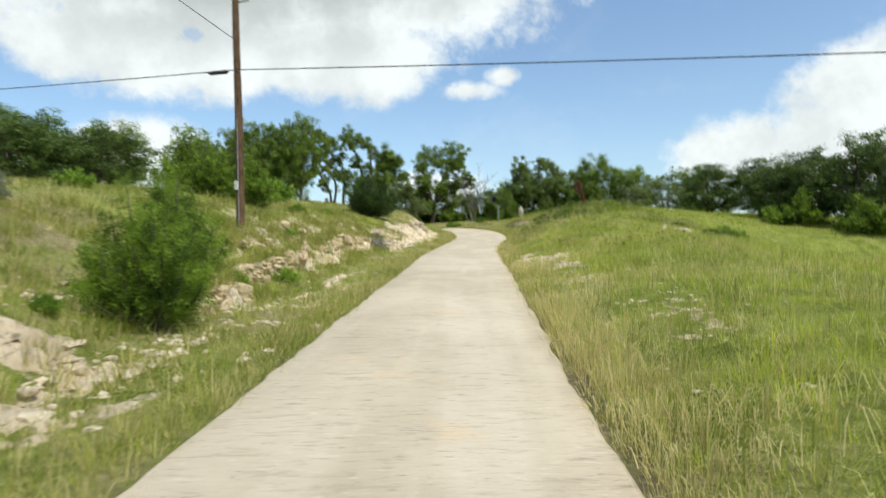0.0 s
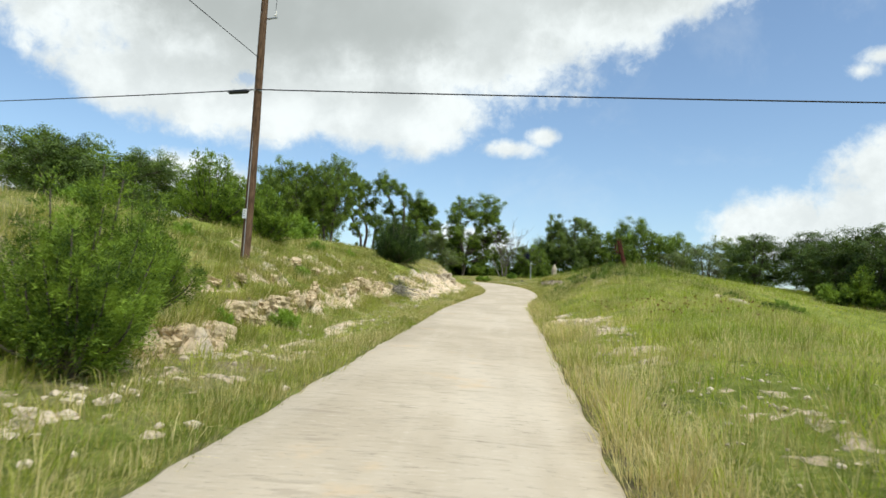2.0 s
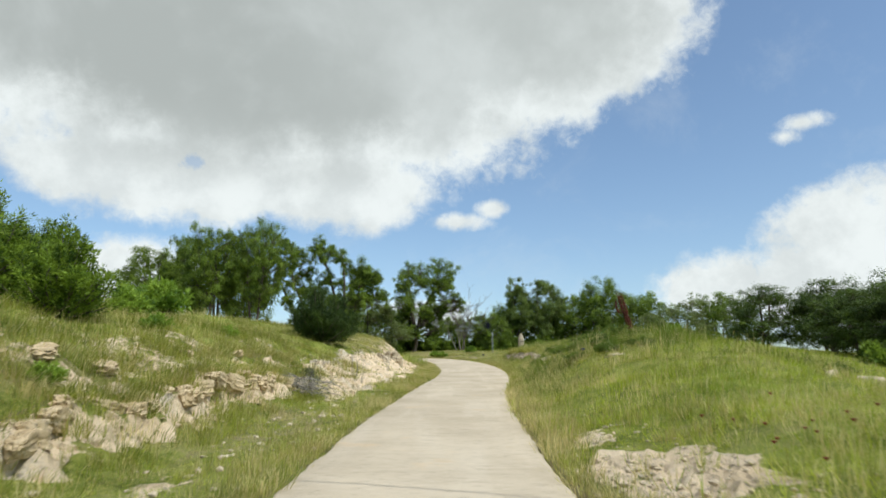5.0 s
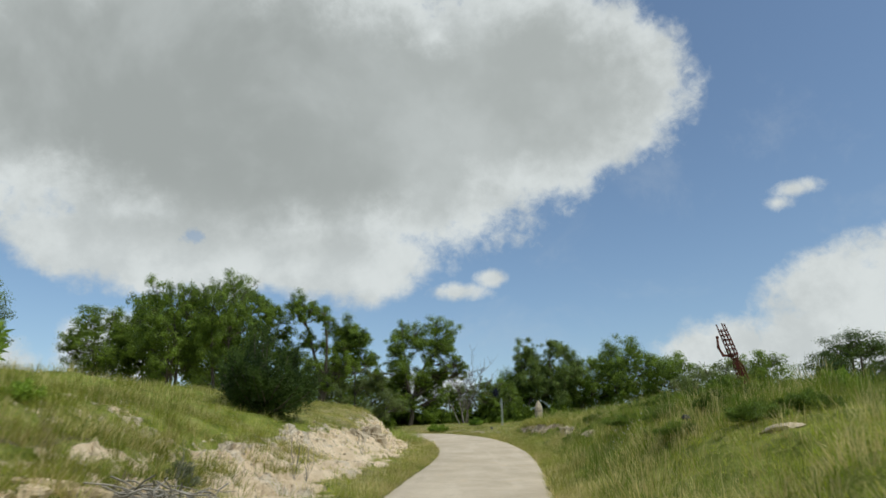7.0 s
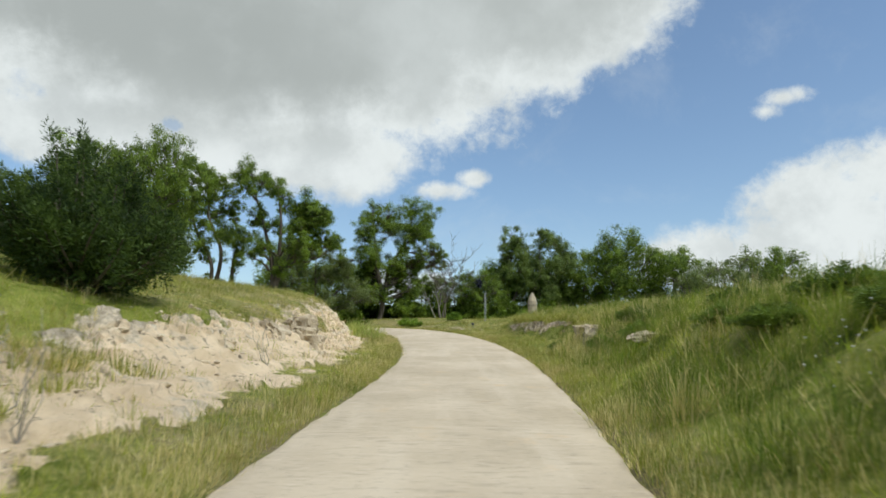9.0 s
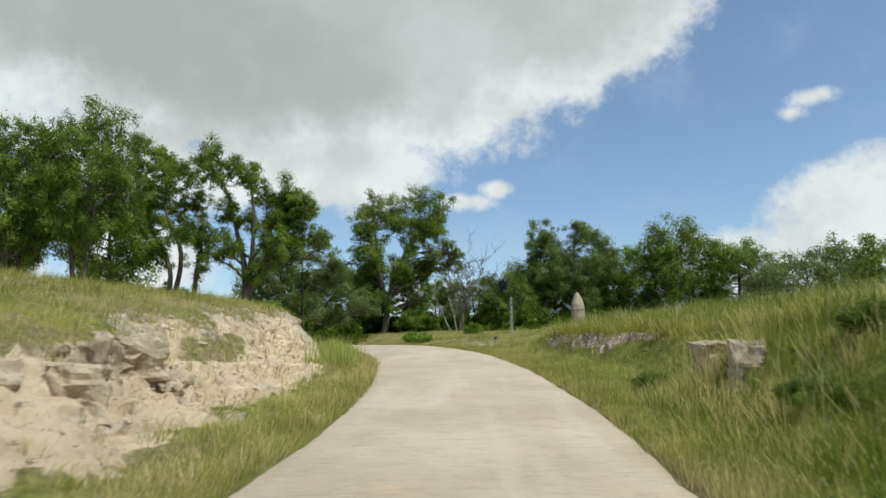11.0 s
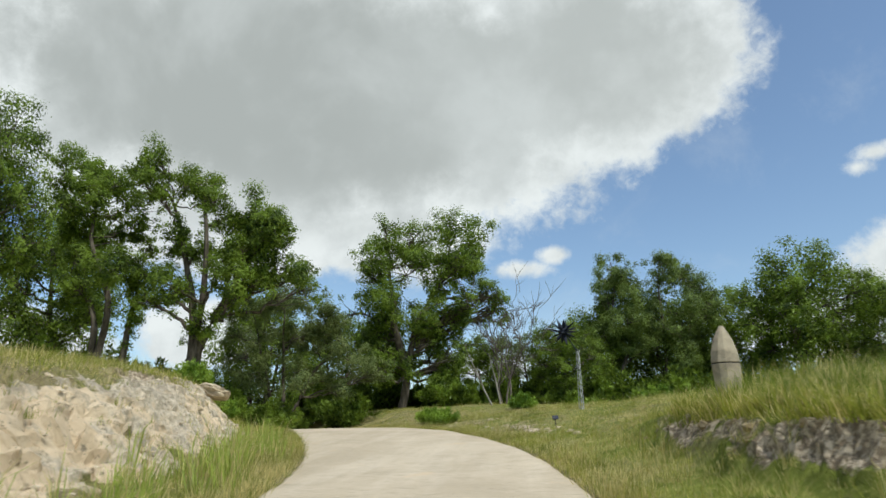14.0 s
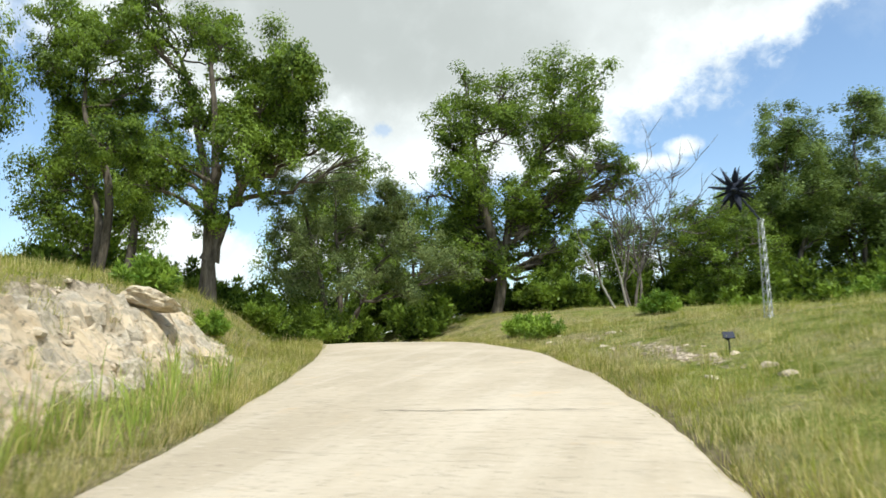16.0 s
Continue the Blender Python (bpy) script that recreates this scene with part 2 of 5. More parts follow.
def bark_material(name, dark, light, scale=6.0):
    m, n = material(name)
    at = n.add("ShaderNodeNewGeometry").outputs["Position"]
    v = n.add("ShaderNodeMapping", {"Vector": at, "Scale": (1.0, 1.0, 0.22)}).outputs[0]
    a, b = n.noise(v, scale, 6, 0.7), n.noise(at, 1.1, 4)
    c = n.mix(n.clamp(a, 0.3, 0.7), rgb(*dark), rgb(*light))
    c = n.mix(n.math("MULTIPLY", n.clamp(b, 0.5, 0.7), 0.4), c, rgb(light[0] * 1.3, light[1] * 1.3, light[2] * 1.3))
    finish(n, c, 0.95, a, 0.8, 0.03, spec=0.1)
    return m


def plain_material(name, base, rough=0.6, metal=0.0, wear=0.25, scale=8.0):
    m, n = material(name)
    at = n.add("ShaderNodeNewGeometry").outputs["Position"]
    a, b = n.noise(at, scale, 6, 0.65), n.noise(at, scale * 6, 4, 0.7)
    c = n.mix(n.clamp(a, 0.35, 0.7), rgb(*base), rgb(*[v * (1 - wear) for v in base]))
    c = n.mix(n.math("MULTIPLY", n.clamp(b, 0.55, 0.7), wear), c, rgb(*[min(1, v * 1.3 + 0.01) for v in base]))
    finish(n, c, rough, b, 0.2, 0.004, metal)
    return m


GROUND, CONCRETE, ROCK = ground_material(), concrete_material(), rock_material()
GREY_ROCK = rock_material("grey_limestone", 0.78)


def slab_material(name, k=1.0):
    m, n = material(name)
    at = n.add("ShaderNodeNewGeometry").outputs["Position"]
    a, b = n.noise(at, 4.0, 6, 0.65), n.noise(at, 18.0, 6, 0.7)
    c = n.mix(n.clamp(a, 0.35, 0.65), rgb(0.47 * k, 0.36 * k, 0.215 * k), rgb(0.66 * k, 0.535 * k, 0.35 * k))
    c = n.mix(n.math("MULTIPLY", n.clamp(b, 0.52, 0.66), 0.8), c, rgb(0.16, 0.115, 0.07))
    finish(n, c, 0.94, n.math("ADD", a, b), 0.7, 0.05, spec=0.1)
    return m


BUFF_ROCK, BROWN_ROCK = slab_material("buff_limestone"), slab_material("brown_limestone", 0.68)
OAK_LEAF = leaf_material("oak_leaf", (0.018, 0.042, 0.008), (0.235, 0.335, 0.045), 0.40)
OLIVE_LEAF = leaf_material("pale_leaf", (0.07, 0.11, 0.035), (0.22, 0.27, 0.09), 0.35)
JUNIPER_LEAF = leaf_material("juniper_leaf", (0.012, 0.028, 0.006), (0.07, 0.115, 0.018), 0.2, 0.6, 1.6)
BUSH_LEAF = leaf_material("bright_juniper_leaf", (0.018, 0.05, 0.007), (0.25, 0.36, 0.04), 0.32, 0.6, 2.8)
DARK_LEAF = leaf_material("dark_leaf", (0.022, 0.045, 0.010), (0.13, 0.19, 0.035), 0.25)
BANK_LEAF = leaf_material("bank_shrub_leaf", (0.03, 0.065, 0.012), (0.19, 0.27, 0.045), 0.3)
ROW_LEAF = leaf_material("grey_green_oak_leaf", (0.035, 0.065, 0.018), (0.23, 0.31, 0.075), 0.38)
SHRUB_LEAF = leaf_material("shrub_leaf", (0.075, 0.155, 0.018), (0.29, 0.41, 0.055))
GREY_LEAF = leaf_material("grey_leaf", (0.12, 0.14, 0.08), (0.26, 0.27, 0.17))
GRASS = grass_material("grass_blade", (0.20, 0.32, 0.03), (0.54, 0.60, 0.062), (0.42, 0.36, 0.11))
OLIVE_GRASS = grass_material("olive_blade", (0.135, 0.185, 0.028), (0.41, 0.44, 0.075), (0.37, 0.30, 0.105))
LUSH = grass_material("lush_blade", (0.06, 0.13, 0.014), (0.26, 0.34, 0.04), (0.34, 0.28, 0.105))
TALL = leaf_material("tall_grass_blade", (0.19, 0.27, 0.045), (0.42, 0.50, 0.11), 0.42, 0.45)
STRAW = leaf_material("straw_blade", (0.38, 0.32, 0.13), (0.72, 0.63, 0.30), 0.4, 0.6, 0.8)
OAK_BARK = bark_material("oak_bark", (0.05, 0.042, 0.033), (0.17, 0.145, 0.115))
DEAD_WOOD = bark_material("dead_wood", (0.19, 0.17, 0.14), (0.37, 0.34, 0.29))
GREY_TWIG = bark_material("grey_twig", (0.08, 0.068, 0.058), (0.18, 0.155, 0.13))
POLE_WOOD = bark_material("pole_wood", (0.055, 0.034, 0.021), (0.16, 0.10, 0.062), 14.0)

CRACK = plain_material("crack_dirt", (0.13, 0.11, 0.085), 0.95)


# ---- mesh helpers ----
def mesh_from(name, verts, faces, mats, smooth=False):
    """A mesh from numpy arrays: faces all triangles or all quads."""
    me = bpy.data.meshes.new(name)
    verts, faces = np.asarray(verts, np.float32), np.asarray(faces, np.int32)
    k = faces.shape[1]
    me.vertices.add(len(verts))
    me.vertices.foreach_set("co", verts.ravel())
    me.loops.add(faces.size)
    me.loops.foreach_set("vertex_index", faces.ravel())
    me.polygons.add(len(faces))
    me.polygons.foreach_set("loop_start", np.arange(0, faces.size, k, dtype=np.int32))
    me.polygons.foreach_set("use_smooth", np.full(len(faces), smooth))
    me.update(calc_edges=True)
    for m in mats if isinstance(mats, (list, tuple)) else [mats]:
        me.materials.append(m)
    return me


def piece(name, me, parent=None, label=""):
    """Links a mesh as one object under a thing."""
    ob = new(name, me)
    ob.parent = parent
    return tagged(ob, label)


def part(name, bm, mat, parent, label="", smooth=False):
    me = bpy.data.meshes.new(name)
    bm.to_mesh(me)
    bm.free()
    me.materials.append(mat)
    if smooth:
        me.polygons.foreach_set("use_smooth", np.ones(len(me.polygons), bool))
    return piece(name, me, parent, label)


def holder(name, x, y, z, label, category, group="", rz=0.0):
    ob = new(name)
    ob.empty_display_size = 0.3
    ob.matrix_basis = pose(x, y, z, 0, 0, rz)
    return tagged(ob, label, category, group)


def tube_rows(points, radii, sides):
    """Vertices and quads of a tapered tube along points."""
    pts = np.asarray(points, float)
    tan = np.gradient(pts, axis=0)
    tan /= np.linalg.norm(tan, axis=1)[:, None] + 1e-9
    ref = np.where(np.abs(tan[:, 2:3]) > 0.9, [[1.0, 0, 0]], [[0, 0, 1.0]])
    u = np.cross(tan, ref)
    u /= np.linalg.norm(u, axis=1)[:, None] + 1e-9
    w = np.cross(tan, u)
    ang = np.linspace(0, 2 * np.pi, sides, endpoint=False)
    ring = pts[:, None] + np.asarray(radii)[:, None, None] * (np.cos(ang)[None, :, None] * u[:, None] + np.sin(ang)[None, :, None] * w[:, None])
    k = len(pts)
    i, j = np.meshgrid(np.arange(k - 1), np.arange(sides), indexing="ij")
    a, b = i * sides + j, i * sides + (j + 1) % sides
    return ring.reshape(-1, 3), np.stack([a, b, b + sides, a + sides], -1).reshape(-1, 4)


def tubes_mesh(name, tubes, mat):
    vs, fs, at = [], [], 0
    for points, radii, sides in tubes:
        v, f = tube_rows(points, radii, sides)
        vs.append(v), fs.append(f + at)
        at += len(v)
    return mesh_from(name, np.concatenate(vs), np.concatenate(fs), mat, True)


def add_box(bm, size, m, bevel=0.0):
    """Adds a box of that size at the pose m."""
    made = bmesh.ops.create_cube(bm, size=1.0, matrix=m @ Matrix.Diagonal((*size, 1)))
    if bevel:
        edges = list({e for v in made["verts"] for e in v.link_edges})
        bmesh.ops.bevel(bm, geom=edges, offset=bevel, segments=2, affect="EDGES", profile=0.5)
    return bm


def add_rod(bm, a, b, r0, r1=None, sides=10):
    a, b = Vector(a), Vector(b)
    d = b - a
    m = Matrix.Translation((a + b) / 2) @ d.to_track_quat("Z", "Y").to_matrix().to_4x4()
    bmesh.ops.create_cone(bm, cap_ends=True, segments=sides, radius1=r0, radius2=r0 if r1 is None else r1, depth=d.length, matrix=m)
    return bm


# ---- the lie of the land ----
ROAD_Y = np.array([-60, 0, 10, 20, 30, 40, 45, 50, 55, 60, 65, 70, 75, 80, 85, 90, 95, 100, 106, 115], float)
ROAD_L = np.array([-2.2, -2.2, -2.25, -2.2, -2.3, -2.25, -2.15, -1.9, -1.7, -1.6, -1.8, -2.3, -3.0, -4.2, -6.0, -8.0, -10.6, -14, -19, -28])
ROAD_R = np.array([1.0, 1.0, 1.0, 1.05, 1.1, 1.5, 1.9, 2.4, 2.7, 2.9, 2.8, 2.6, 2.1, 1.5, 0.2, -1.8, -5.0, -9.0, -14, -23])
ROAD_Z = np.array([-3.2, 0, 0.62, 1.28, 1.85, 2.3, 2.55, 2.88, 3.15, 3.52, 3.88, 4.25, 4.62, 4.97, 5.35, 5.72, 5.99, 6.02, 5.7, 5.0])
FINE_Y = np.arange(-60, 115.01, 0.25)


def eased(values):
    v = np.interp(FINE_Y, ROAD_Y, values)
    k = np.hanning(25)
    return np.convolve(np.pad(v, 12, mode="edge"), k / k.sum(), mode="valid")


EL, ER, EZ = eased(ROAD_L), eased(ROAD_R), eased(ROAD_Z)


def left_edge(y):
    return np.interp(y, FINE_Y, EL)


def right_edge(y):
    return np.interp(y, FINE_Y, ER)


def road_z(y):
    return np.interp(y, FINE_Y, EZ)


# heights over the road at distances from its left edge, then from its right edge, by stations along y
LEFT_AT = np.array([0, 2, 2.8, 3.6, 4.4, 5.5, 10, 25])
LEFT = {-20: (0, .1, .4, .9, 1.2, 1.6, 2.4, 4.0), 6: (0, .0, .3, .75, 1.1, 1.5, 2.7, 4.0), 11: (0, .05, .25, .7, 1.1, 1.5, 2.7, 4.0), 17: (0, -.2, -.25, -.1, .4, 1.2, 2.7, 4.0),
        25: (0, -.2, -.22, -.05, .5, 1.5, 2.8, 4.2), 36: (0, -.08, .05, .4, 1.1, 2.0, 3.2, 4.6), 46: (0, .28, .62, 1.0, 1.35, 1.8, 3.1, 4.6), 57: (0, .28, .7, 1.22, 1.7, 2.0, 3.1, 4.4),
        70: (0, .1, .4, 1.4, 2.05, 2.4, 3.0, 4.0), 80: (0, .1, .8, 1.7, 2.2, 2.45, 3.0, 3.8), 88: (0, .1, .75, 1.6, 2.05, 2.3, 3.0, 3.3), 106: (0, 0, .1, .2, .35, .5, .9, .2)}
RIGHT_AT = np.array([0, 1, 2, 2.7, 3.7, 6, 10, 20])
RIGHT = {8: (0, .15, .3, .4, .45, .45, .35, -.4), 18: (0, .2, .35, .45, .5, .45, 0, -1.6), 26: (0, .1, .35, .6, .75, .8, .1, -2.4),
         34: (0, .2, .6, 1.0, 1.3, 1.5, .7, -2.6), 42: (0, .3, .85, 1.4, 1.85, 2.3, 1.7, -1.5), 48: (0, .3, .9, 1.5, 1.9, 2.3, 2.1, .3), 56: (0, .2, .6, 1.2, 1.65, 2.1, 2.3, 1.2),
         66: (0, .12, .35, 1.15, 1.45, 1.8, 2.1, 1.4), 76: (0, .1, .3, 1.0, 1.3, 1.65, 1.9, 1.6), 86: (0, .03, .1, .2, .42, .95, 1.3, 1.4), 97: (0, .05, .15, .25, .35, .55, .9, 1.0), 106: (0, .1, .4, .8, 1.2, 1.6, 1.7, 1.2)}


def profile(table, dist, along, y):
    """Height over the road at those distances and stations, eased along y."""
    keys = np.array(sorted(table), float)
    rows = np.array([table[int(k)] for k in keys])
    i = np.clip(np.searchsorted(keys, y) - 1, 0, len(keys) - 2)
    f = np.clip((y - keys[i]) / (keys[i + 1] - keys[i]), 0, 1)
    f = f * f * (3 - 2 * f)
    out = np.zeros_like(y)
    j = np.clip(np.searchsorted(along, dist) - 1, 0, len(along) - 2)
    g = np.clip((dist - along[j]) / (along[j + 1] - along[j]), 0, 1)
    low = rows[i, j] * (1 - g) + rows[i, j + 1] * g
    high = rows[i + 1, j] * (1 - g) + rows[i + 1, j + 1] * g
    return low * (1 - f) + high * f


LATTICE = np.random.RandomState(7).rand(64, 64, 64).astype(np.float32)


def value_noise(x, y, z=0.0):
    """Smooth noise from 0 to 1, for arrays."""
    x, y, z = np.broadcast_arrays(np.asarray(x, float), np.asarray(y, float), np.asarray(z, float))
    out = 0
    cell = [np.floor(v).astype(int) for v in (x, y, z)]
    fr = [v - c for v, c in zip((x, y, z), cell)]
    fr = [f * f * (3 - 2 * f) for f in fr]
    for a in (0, 1):
        for b in (0, 1):
            for c in (0, 1):
                w = (fr[0] if a else 1 - fr[0]) * (fr[1] if b else 1 - fr[1]) * (fr[2] if c else 1 - fr[2])
                out = out + w * LATTICE[(cell[0] + a) % 64, (cell[1] + b) % 64, (cell[2] + c) % 64]
    return out


def fractal(x, y, z=0.0, octaves=4):
    total, amp, size = 0, 0.5, 1.0
    for k in range(octaves):
        total = total + amp * value_noise(x * size + 13.1 * k, y * size + 7.7 * k, np.asarray(z) * size + 3.3 * k)
        amp, size = amp * 0.5, size * 2.03
    return total / (1 - 0.5 ** octaves)


def ledge_line(y):
    """Distance of the lower ledge from the left edge, how much there is of it, and where each ledge breaks off."""
    at = np.interp(y, [9, 13, 18, 22, 27, 34, 40], [2.3, 2.6, 3.75, 3.95, 3.85, 3.6, 3.2]) + 0.6 * (fractal(y * 0.55, y * 0 + 4.0, 3.0, 3) - 0.5)
    along = np.clip((y - 10) / 3, 0, 1) * np.clip((42 - y) / 5, 0, 1)
    return at, along, np.clip((value_noise(y * 0.5, y * 0 + 31.0) - 0.1) * 5, 0.75, 1), np.clip((value_noise(y * 0.6, y * 0 + 47.0) - 0.25) * 5, 0.1, 1)


def land(x, y):
    """Height of the ground, how bare and how dry it is there, and how crusted its stone."""
    x, y = np.asarray(x, float), np.asarray(y, float)
    yc = np.clip(y, -60, 112)
    le, re, zr = left_edge(yc), right_edge(yc), road_z(yc)
    a, b = le - x, x - re
    wob = (fractal(x * 0.35, y * 0.35) - 0.5)
    al = np.maximum(a + np.where(a > 1.6, wob * 1.1, 0) * np.clip(a - 1.6, 0, 1), 0)
    br = np.maximum(b + np.where(b > 1.0, wob * 0.9, 0) * np.clip(b - 1.0, 0, 1), 0)
    hl, hr = profile(LEFT, np.clip(al, 0, 25), LEFT_AT, yc), profile(RIGHT, np.clip(br, 0, 20), RIGHT_AT, yc)
    h = zr + np.where(a > 0, hl, 0) + np.where(b > 0, hr, 0)
    # beyond the banks the land rolls off
    h = h + np.where(a > 25, np.minimum((a - 25) * 0.03, 0.9) - np.maximum(a - 70, 0) * 0.10, 0)
    h = h - np.where(b > 20, np.minimum((b - 20) * 0.06, 14), 0)
    h = h - np.clip((y - 108) / 45, 0, 1.4) ** 2 * 12 - np.clip(-y - 40, 0, 300) * 0.05
    r = np.hypot(x, y - 40)
    far = np.clip((r - 150) / 350, 0, 1)
    far = far * far * (3 - 2 * far)
    h = h * (1 - far) + (-26 + 22 * (fractal(x * 0.003, y * 0.003, 5.0, 3) - 0.5)) * far
    h = h + np.clip((al - 2.8) / 1.5, 0, 1) * np.clip((14 - al) / 3, 0, 1) * np.clip((62 - y) / 8, 0, 1) * (0.55 * (fractal(x * 0.55, y * 0.55, 161.0, 3) - 0.5) + 0.22 * (fractal(x * 1.7, y * 1.7, 171.0, 2) - 0.5))
    h = h + np.clip((br - 0.7) / 1.2, 0, 1) * np.clip((9 - br) / 3, 0, 1) * np.clip((y - 28) / 6, 0, 1) * np.clip((64 - y) / 3, 0, 1) * (0.5 * (fractal(x * 0.7, y * 0.7, 181.0, 3) - 0.5) + 0.22 * (fractal(x * 2.0, y * 2.0, 191.0, 2) - 0.5))
    off = np.maximum(np.maximum(a, b), 0)
    soft = np.clip(off / 1.5, 0, 1)
    h = h + soft * (0.22 * (fractal(x * 0.5, y * 0.5, 2.0) - 0.5) + 0.10 * (fractal(x * 1.9, y * 1.9, 9.0, 3) - 0.5))
    # bare limestone: the cut banks, the rubble at their foot and open patches
    ragged = al + 1.5 * (fractal(x * 0.8, y * 0.8, 61.0) - 0.5) + 0.7 * (fractal(x * 2.6, y * 2.6, 65.0, 2) - 0.5)
    n1, n2 = fractal(x * 0.45, y * 0.45, 21.0), fractal(x * 1.2, y * 1.2, 33.0)
    cut = np.exp(-((ragged - np.where(y > 72, 3.1, 2.85)) / np.where(y > 72, 1.05, 1.42)) ** 4) * np.clip((y - 34) / 8, 0, 1) * np.clip((90 - y) / 4, 0, 1) * (0.55 + 0.75 * n2)
    ledge, along, low_gap, high_gap = ledge_line(y)
    jag = 0.9 * (fractal(x * 1.8, y * 1.8, 65.0, 4) - 0.5)
    for gap_at, amount, shift in ((low_gap, 0.42, 0.0), (high_gap, 0.26, 1.05)):
        d = al + jag - ledge - shift
        h = h + amount * along * gap_at * (np.clip((d + 0.1) / 0.2, 0, 1) - np.clip(d / 1.2, 0, 1))
        cut = np.maximum(cut, np.exp(-((d + 0.06) / (0.2 if shift == 0 else 0.09)) ** 4) * along * gap_at * (0.75 + 0.5 * n2))
    cut = np.maximum(cut, np.exp(-((al - 1.05) / 0.4) ** 2) * np.clip((y - 3) / 4, 0, 1) * np.clip((24 - y) / 5, 0, 1) * np.clip((n2 - 0.45) * 5, 0, 0.6))
    cut = np.maximum(cut, np.exp(-((ragged - 2.7) / 1.15) ** 2) * np.clip((y + 12) / 5, 0, 1) * np.clip((11 - y) / 3, 0, 1) * np.clip(0.3 + 1.1 * n2 + 2.2 * (fractal(x * 1.6, y * 1.6, 201.0, 3) - 0.5), 0, 1))
    cut = np.maximum(cut, np.exp(-((al - 1.9) / 0.65) ** 2) * np.clip((y + 2) / 5, 0, 1) * np.clip((30 - y) / 6, 0, 1) * np.clip((fractal(x * 1.3, y * 0.9, 231.0, 3) - 0.4) * 4, 0, 0.62))
    cutr = np.exp(-((br - np.interp(y, [65, 67, 69, 78], [3.0, 2.75, 2.45, 2.5]) + 0.6 * (n1 - 0.5)) / 0.4) ** 2) * np.clip((y - 65) / 2.5, 0, 1) * np.clip((80 - y) / 2, 0, 1) * np.clip(0.2 + 1.1 * n2, 0, 1)
    open1 = np.exp(-((y - 22.5) / 5.0) ** 2 - ((b - 1.05) / 1.15) ** 2) * (0.8 + 0.9 * n2) * np.clip(0.4 + 3 * (fractal(x * 1.5, y * 1.5, 221.0, 3) - 0.36), 0.3, 1.15)
    open2 = np.exp(-((y - 16.2) / 2.6) ** 2 - ((b - 1.15) / 0.8) ** 2) * (0.6 + 0.8 * n2) * np.clip(0.35 + 3 * (fractal(x * 1.5, y * 1.5, 211.0, 3) - 0.36), 0.2, 1.15)
    open3 = np.exp(-((y - 89) / 6) ** 2 - ((b - 2.4) / 0.5) ** 2) * (0.3 + 0.7 * n1)
    flecks = np.clip((fractal(x * 0.8, y * 0.8, 151.0) - 0.52) * 5, 0, 0.5) * np.clip((al - 2.6) / 0.8, 0, 1) * np.clip((9.5 - al) / 2, 0, 1) * np.clip((y - 12) / 4, 0, 1) * np.clip((60 - y) / 6, 0, 1)
    open4 = np.exp(-((y - 10.5) / 3.0) ** 2 - ((b - 1.8) / 0.9) ** 2) * np.clip((fractal(x * 2.6, y * 2.6, 35.0, 3) - 0.53) * 6, 0, 0.6)
    flat = np.maximum.reduce([open1, open2, open3, open4])
    rock = np.clip(np.maximum.reduce([cut, cutr, flat, flecks]), 0, 1)
    rock = rock * (1 - 0.85 * np.exp(-((y - 64.5) / 3.0) ** 2 - ((al - 3.3) / 0.28) ** 2))
    rock = np.where((a > 0.5) | (b > 0.4), rock, 0)
    dry = np.where(a > 0, 0.32 + 0.6 * np.clip((a - 4.6) / 2, 0, 1) * np.clip((20 - y) / 5, 0, 1) - 0.05 * np.clip((y - 26) / 6, 0, 1) * np.clip((54 - y) / 6, 0, 1) + 0.32 * np.clip((y - 50) / 10, 0, 1), 0.2 + 0.3 * np.clip((y - 74) / 8, 0, 1) + 0.35 * np.exp(-(b / 0.8) ** 2) + 0.12 * np.exp(-((y - 44) / 9) ** 2 - ((b - 6) / 4) ** 2))
    dry = np.where((a > 0) & (a < 2.6) & (y < 62), 0.42, dry)
    # broken ledges on bare stone
    lift = rock * np.clip(1 - flat * 2.5, 0.2, 1) * np.where((a > 0) & (y > 9), np.clip((y - 34) / 6, 0.3, 1), 0.55) * (0.42 * (fractal(x * 1.1, y * 1.1, 41.0, 3) - 0.5) + 0.42 * (fractal(x * 3.1, y * 3.1, 51.0, 3) - 0.5) + 0.3 * (fractal(x * 8.0, y * 8.0, 57.0, 2) - 0.5))
    clay = np.exp(-((y - 50) / 7.5) ** 4) * np.clip((3.7 - al) / 0.5, 0, 1) * (a > 0)
    lift = lift * (1 - 0.6 * clay)
    step = h + lift
    shelf = np.round((step + 0.25 * fractal(x * 0.4, y * 0.4, 77.0)) / 0.26) * 0.26 - 0.12
    h = np.where((rock > 0.15) & (flat < 0.15) & ((y > 38) | (b > 0)), step * 0.55 + shelf * 0.45, step)
    return h, rock, dry, (np.clip((al - 3.3) / 0.9, 0, 1) * np.clip((y - 36) / 8, 0, 1) + 0.6 * np.clip((y - 72) / 5, 0, 1)) * (a > 0) + (b > 0) * np.clip((y - 50) / 6, 0, 1) * 1.7


def land_z(x, y):
    return float(land(np.array([x]), np.array([y]))[0][0])


def spread(lo, hi, fine, top, grow=1.16, far=2600):
    """Grid lines: fine from lo to hi, then ever wider out to far."""
    mid = np.arange(lo, hi + fine / 2, fine)
    step, up = fine, []
    v = hi
    while v < far:
        step = min(step * grow, top)
        v += step
        up.append(v)
    return mid, np.array(up)


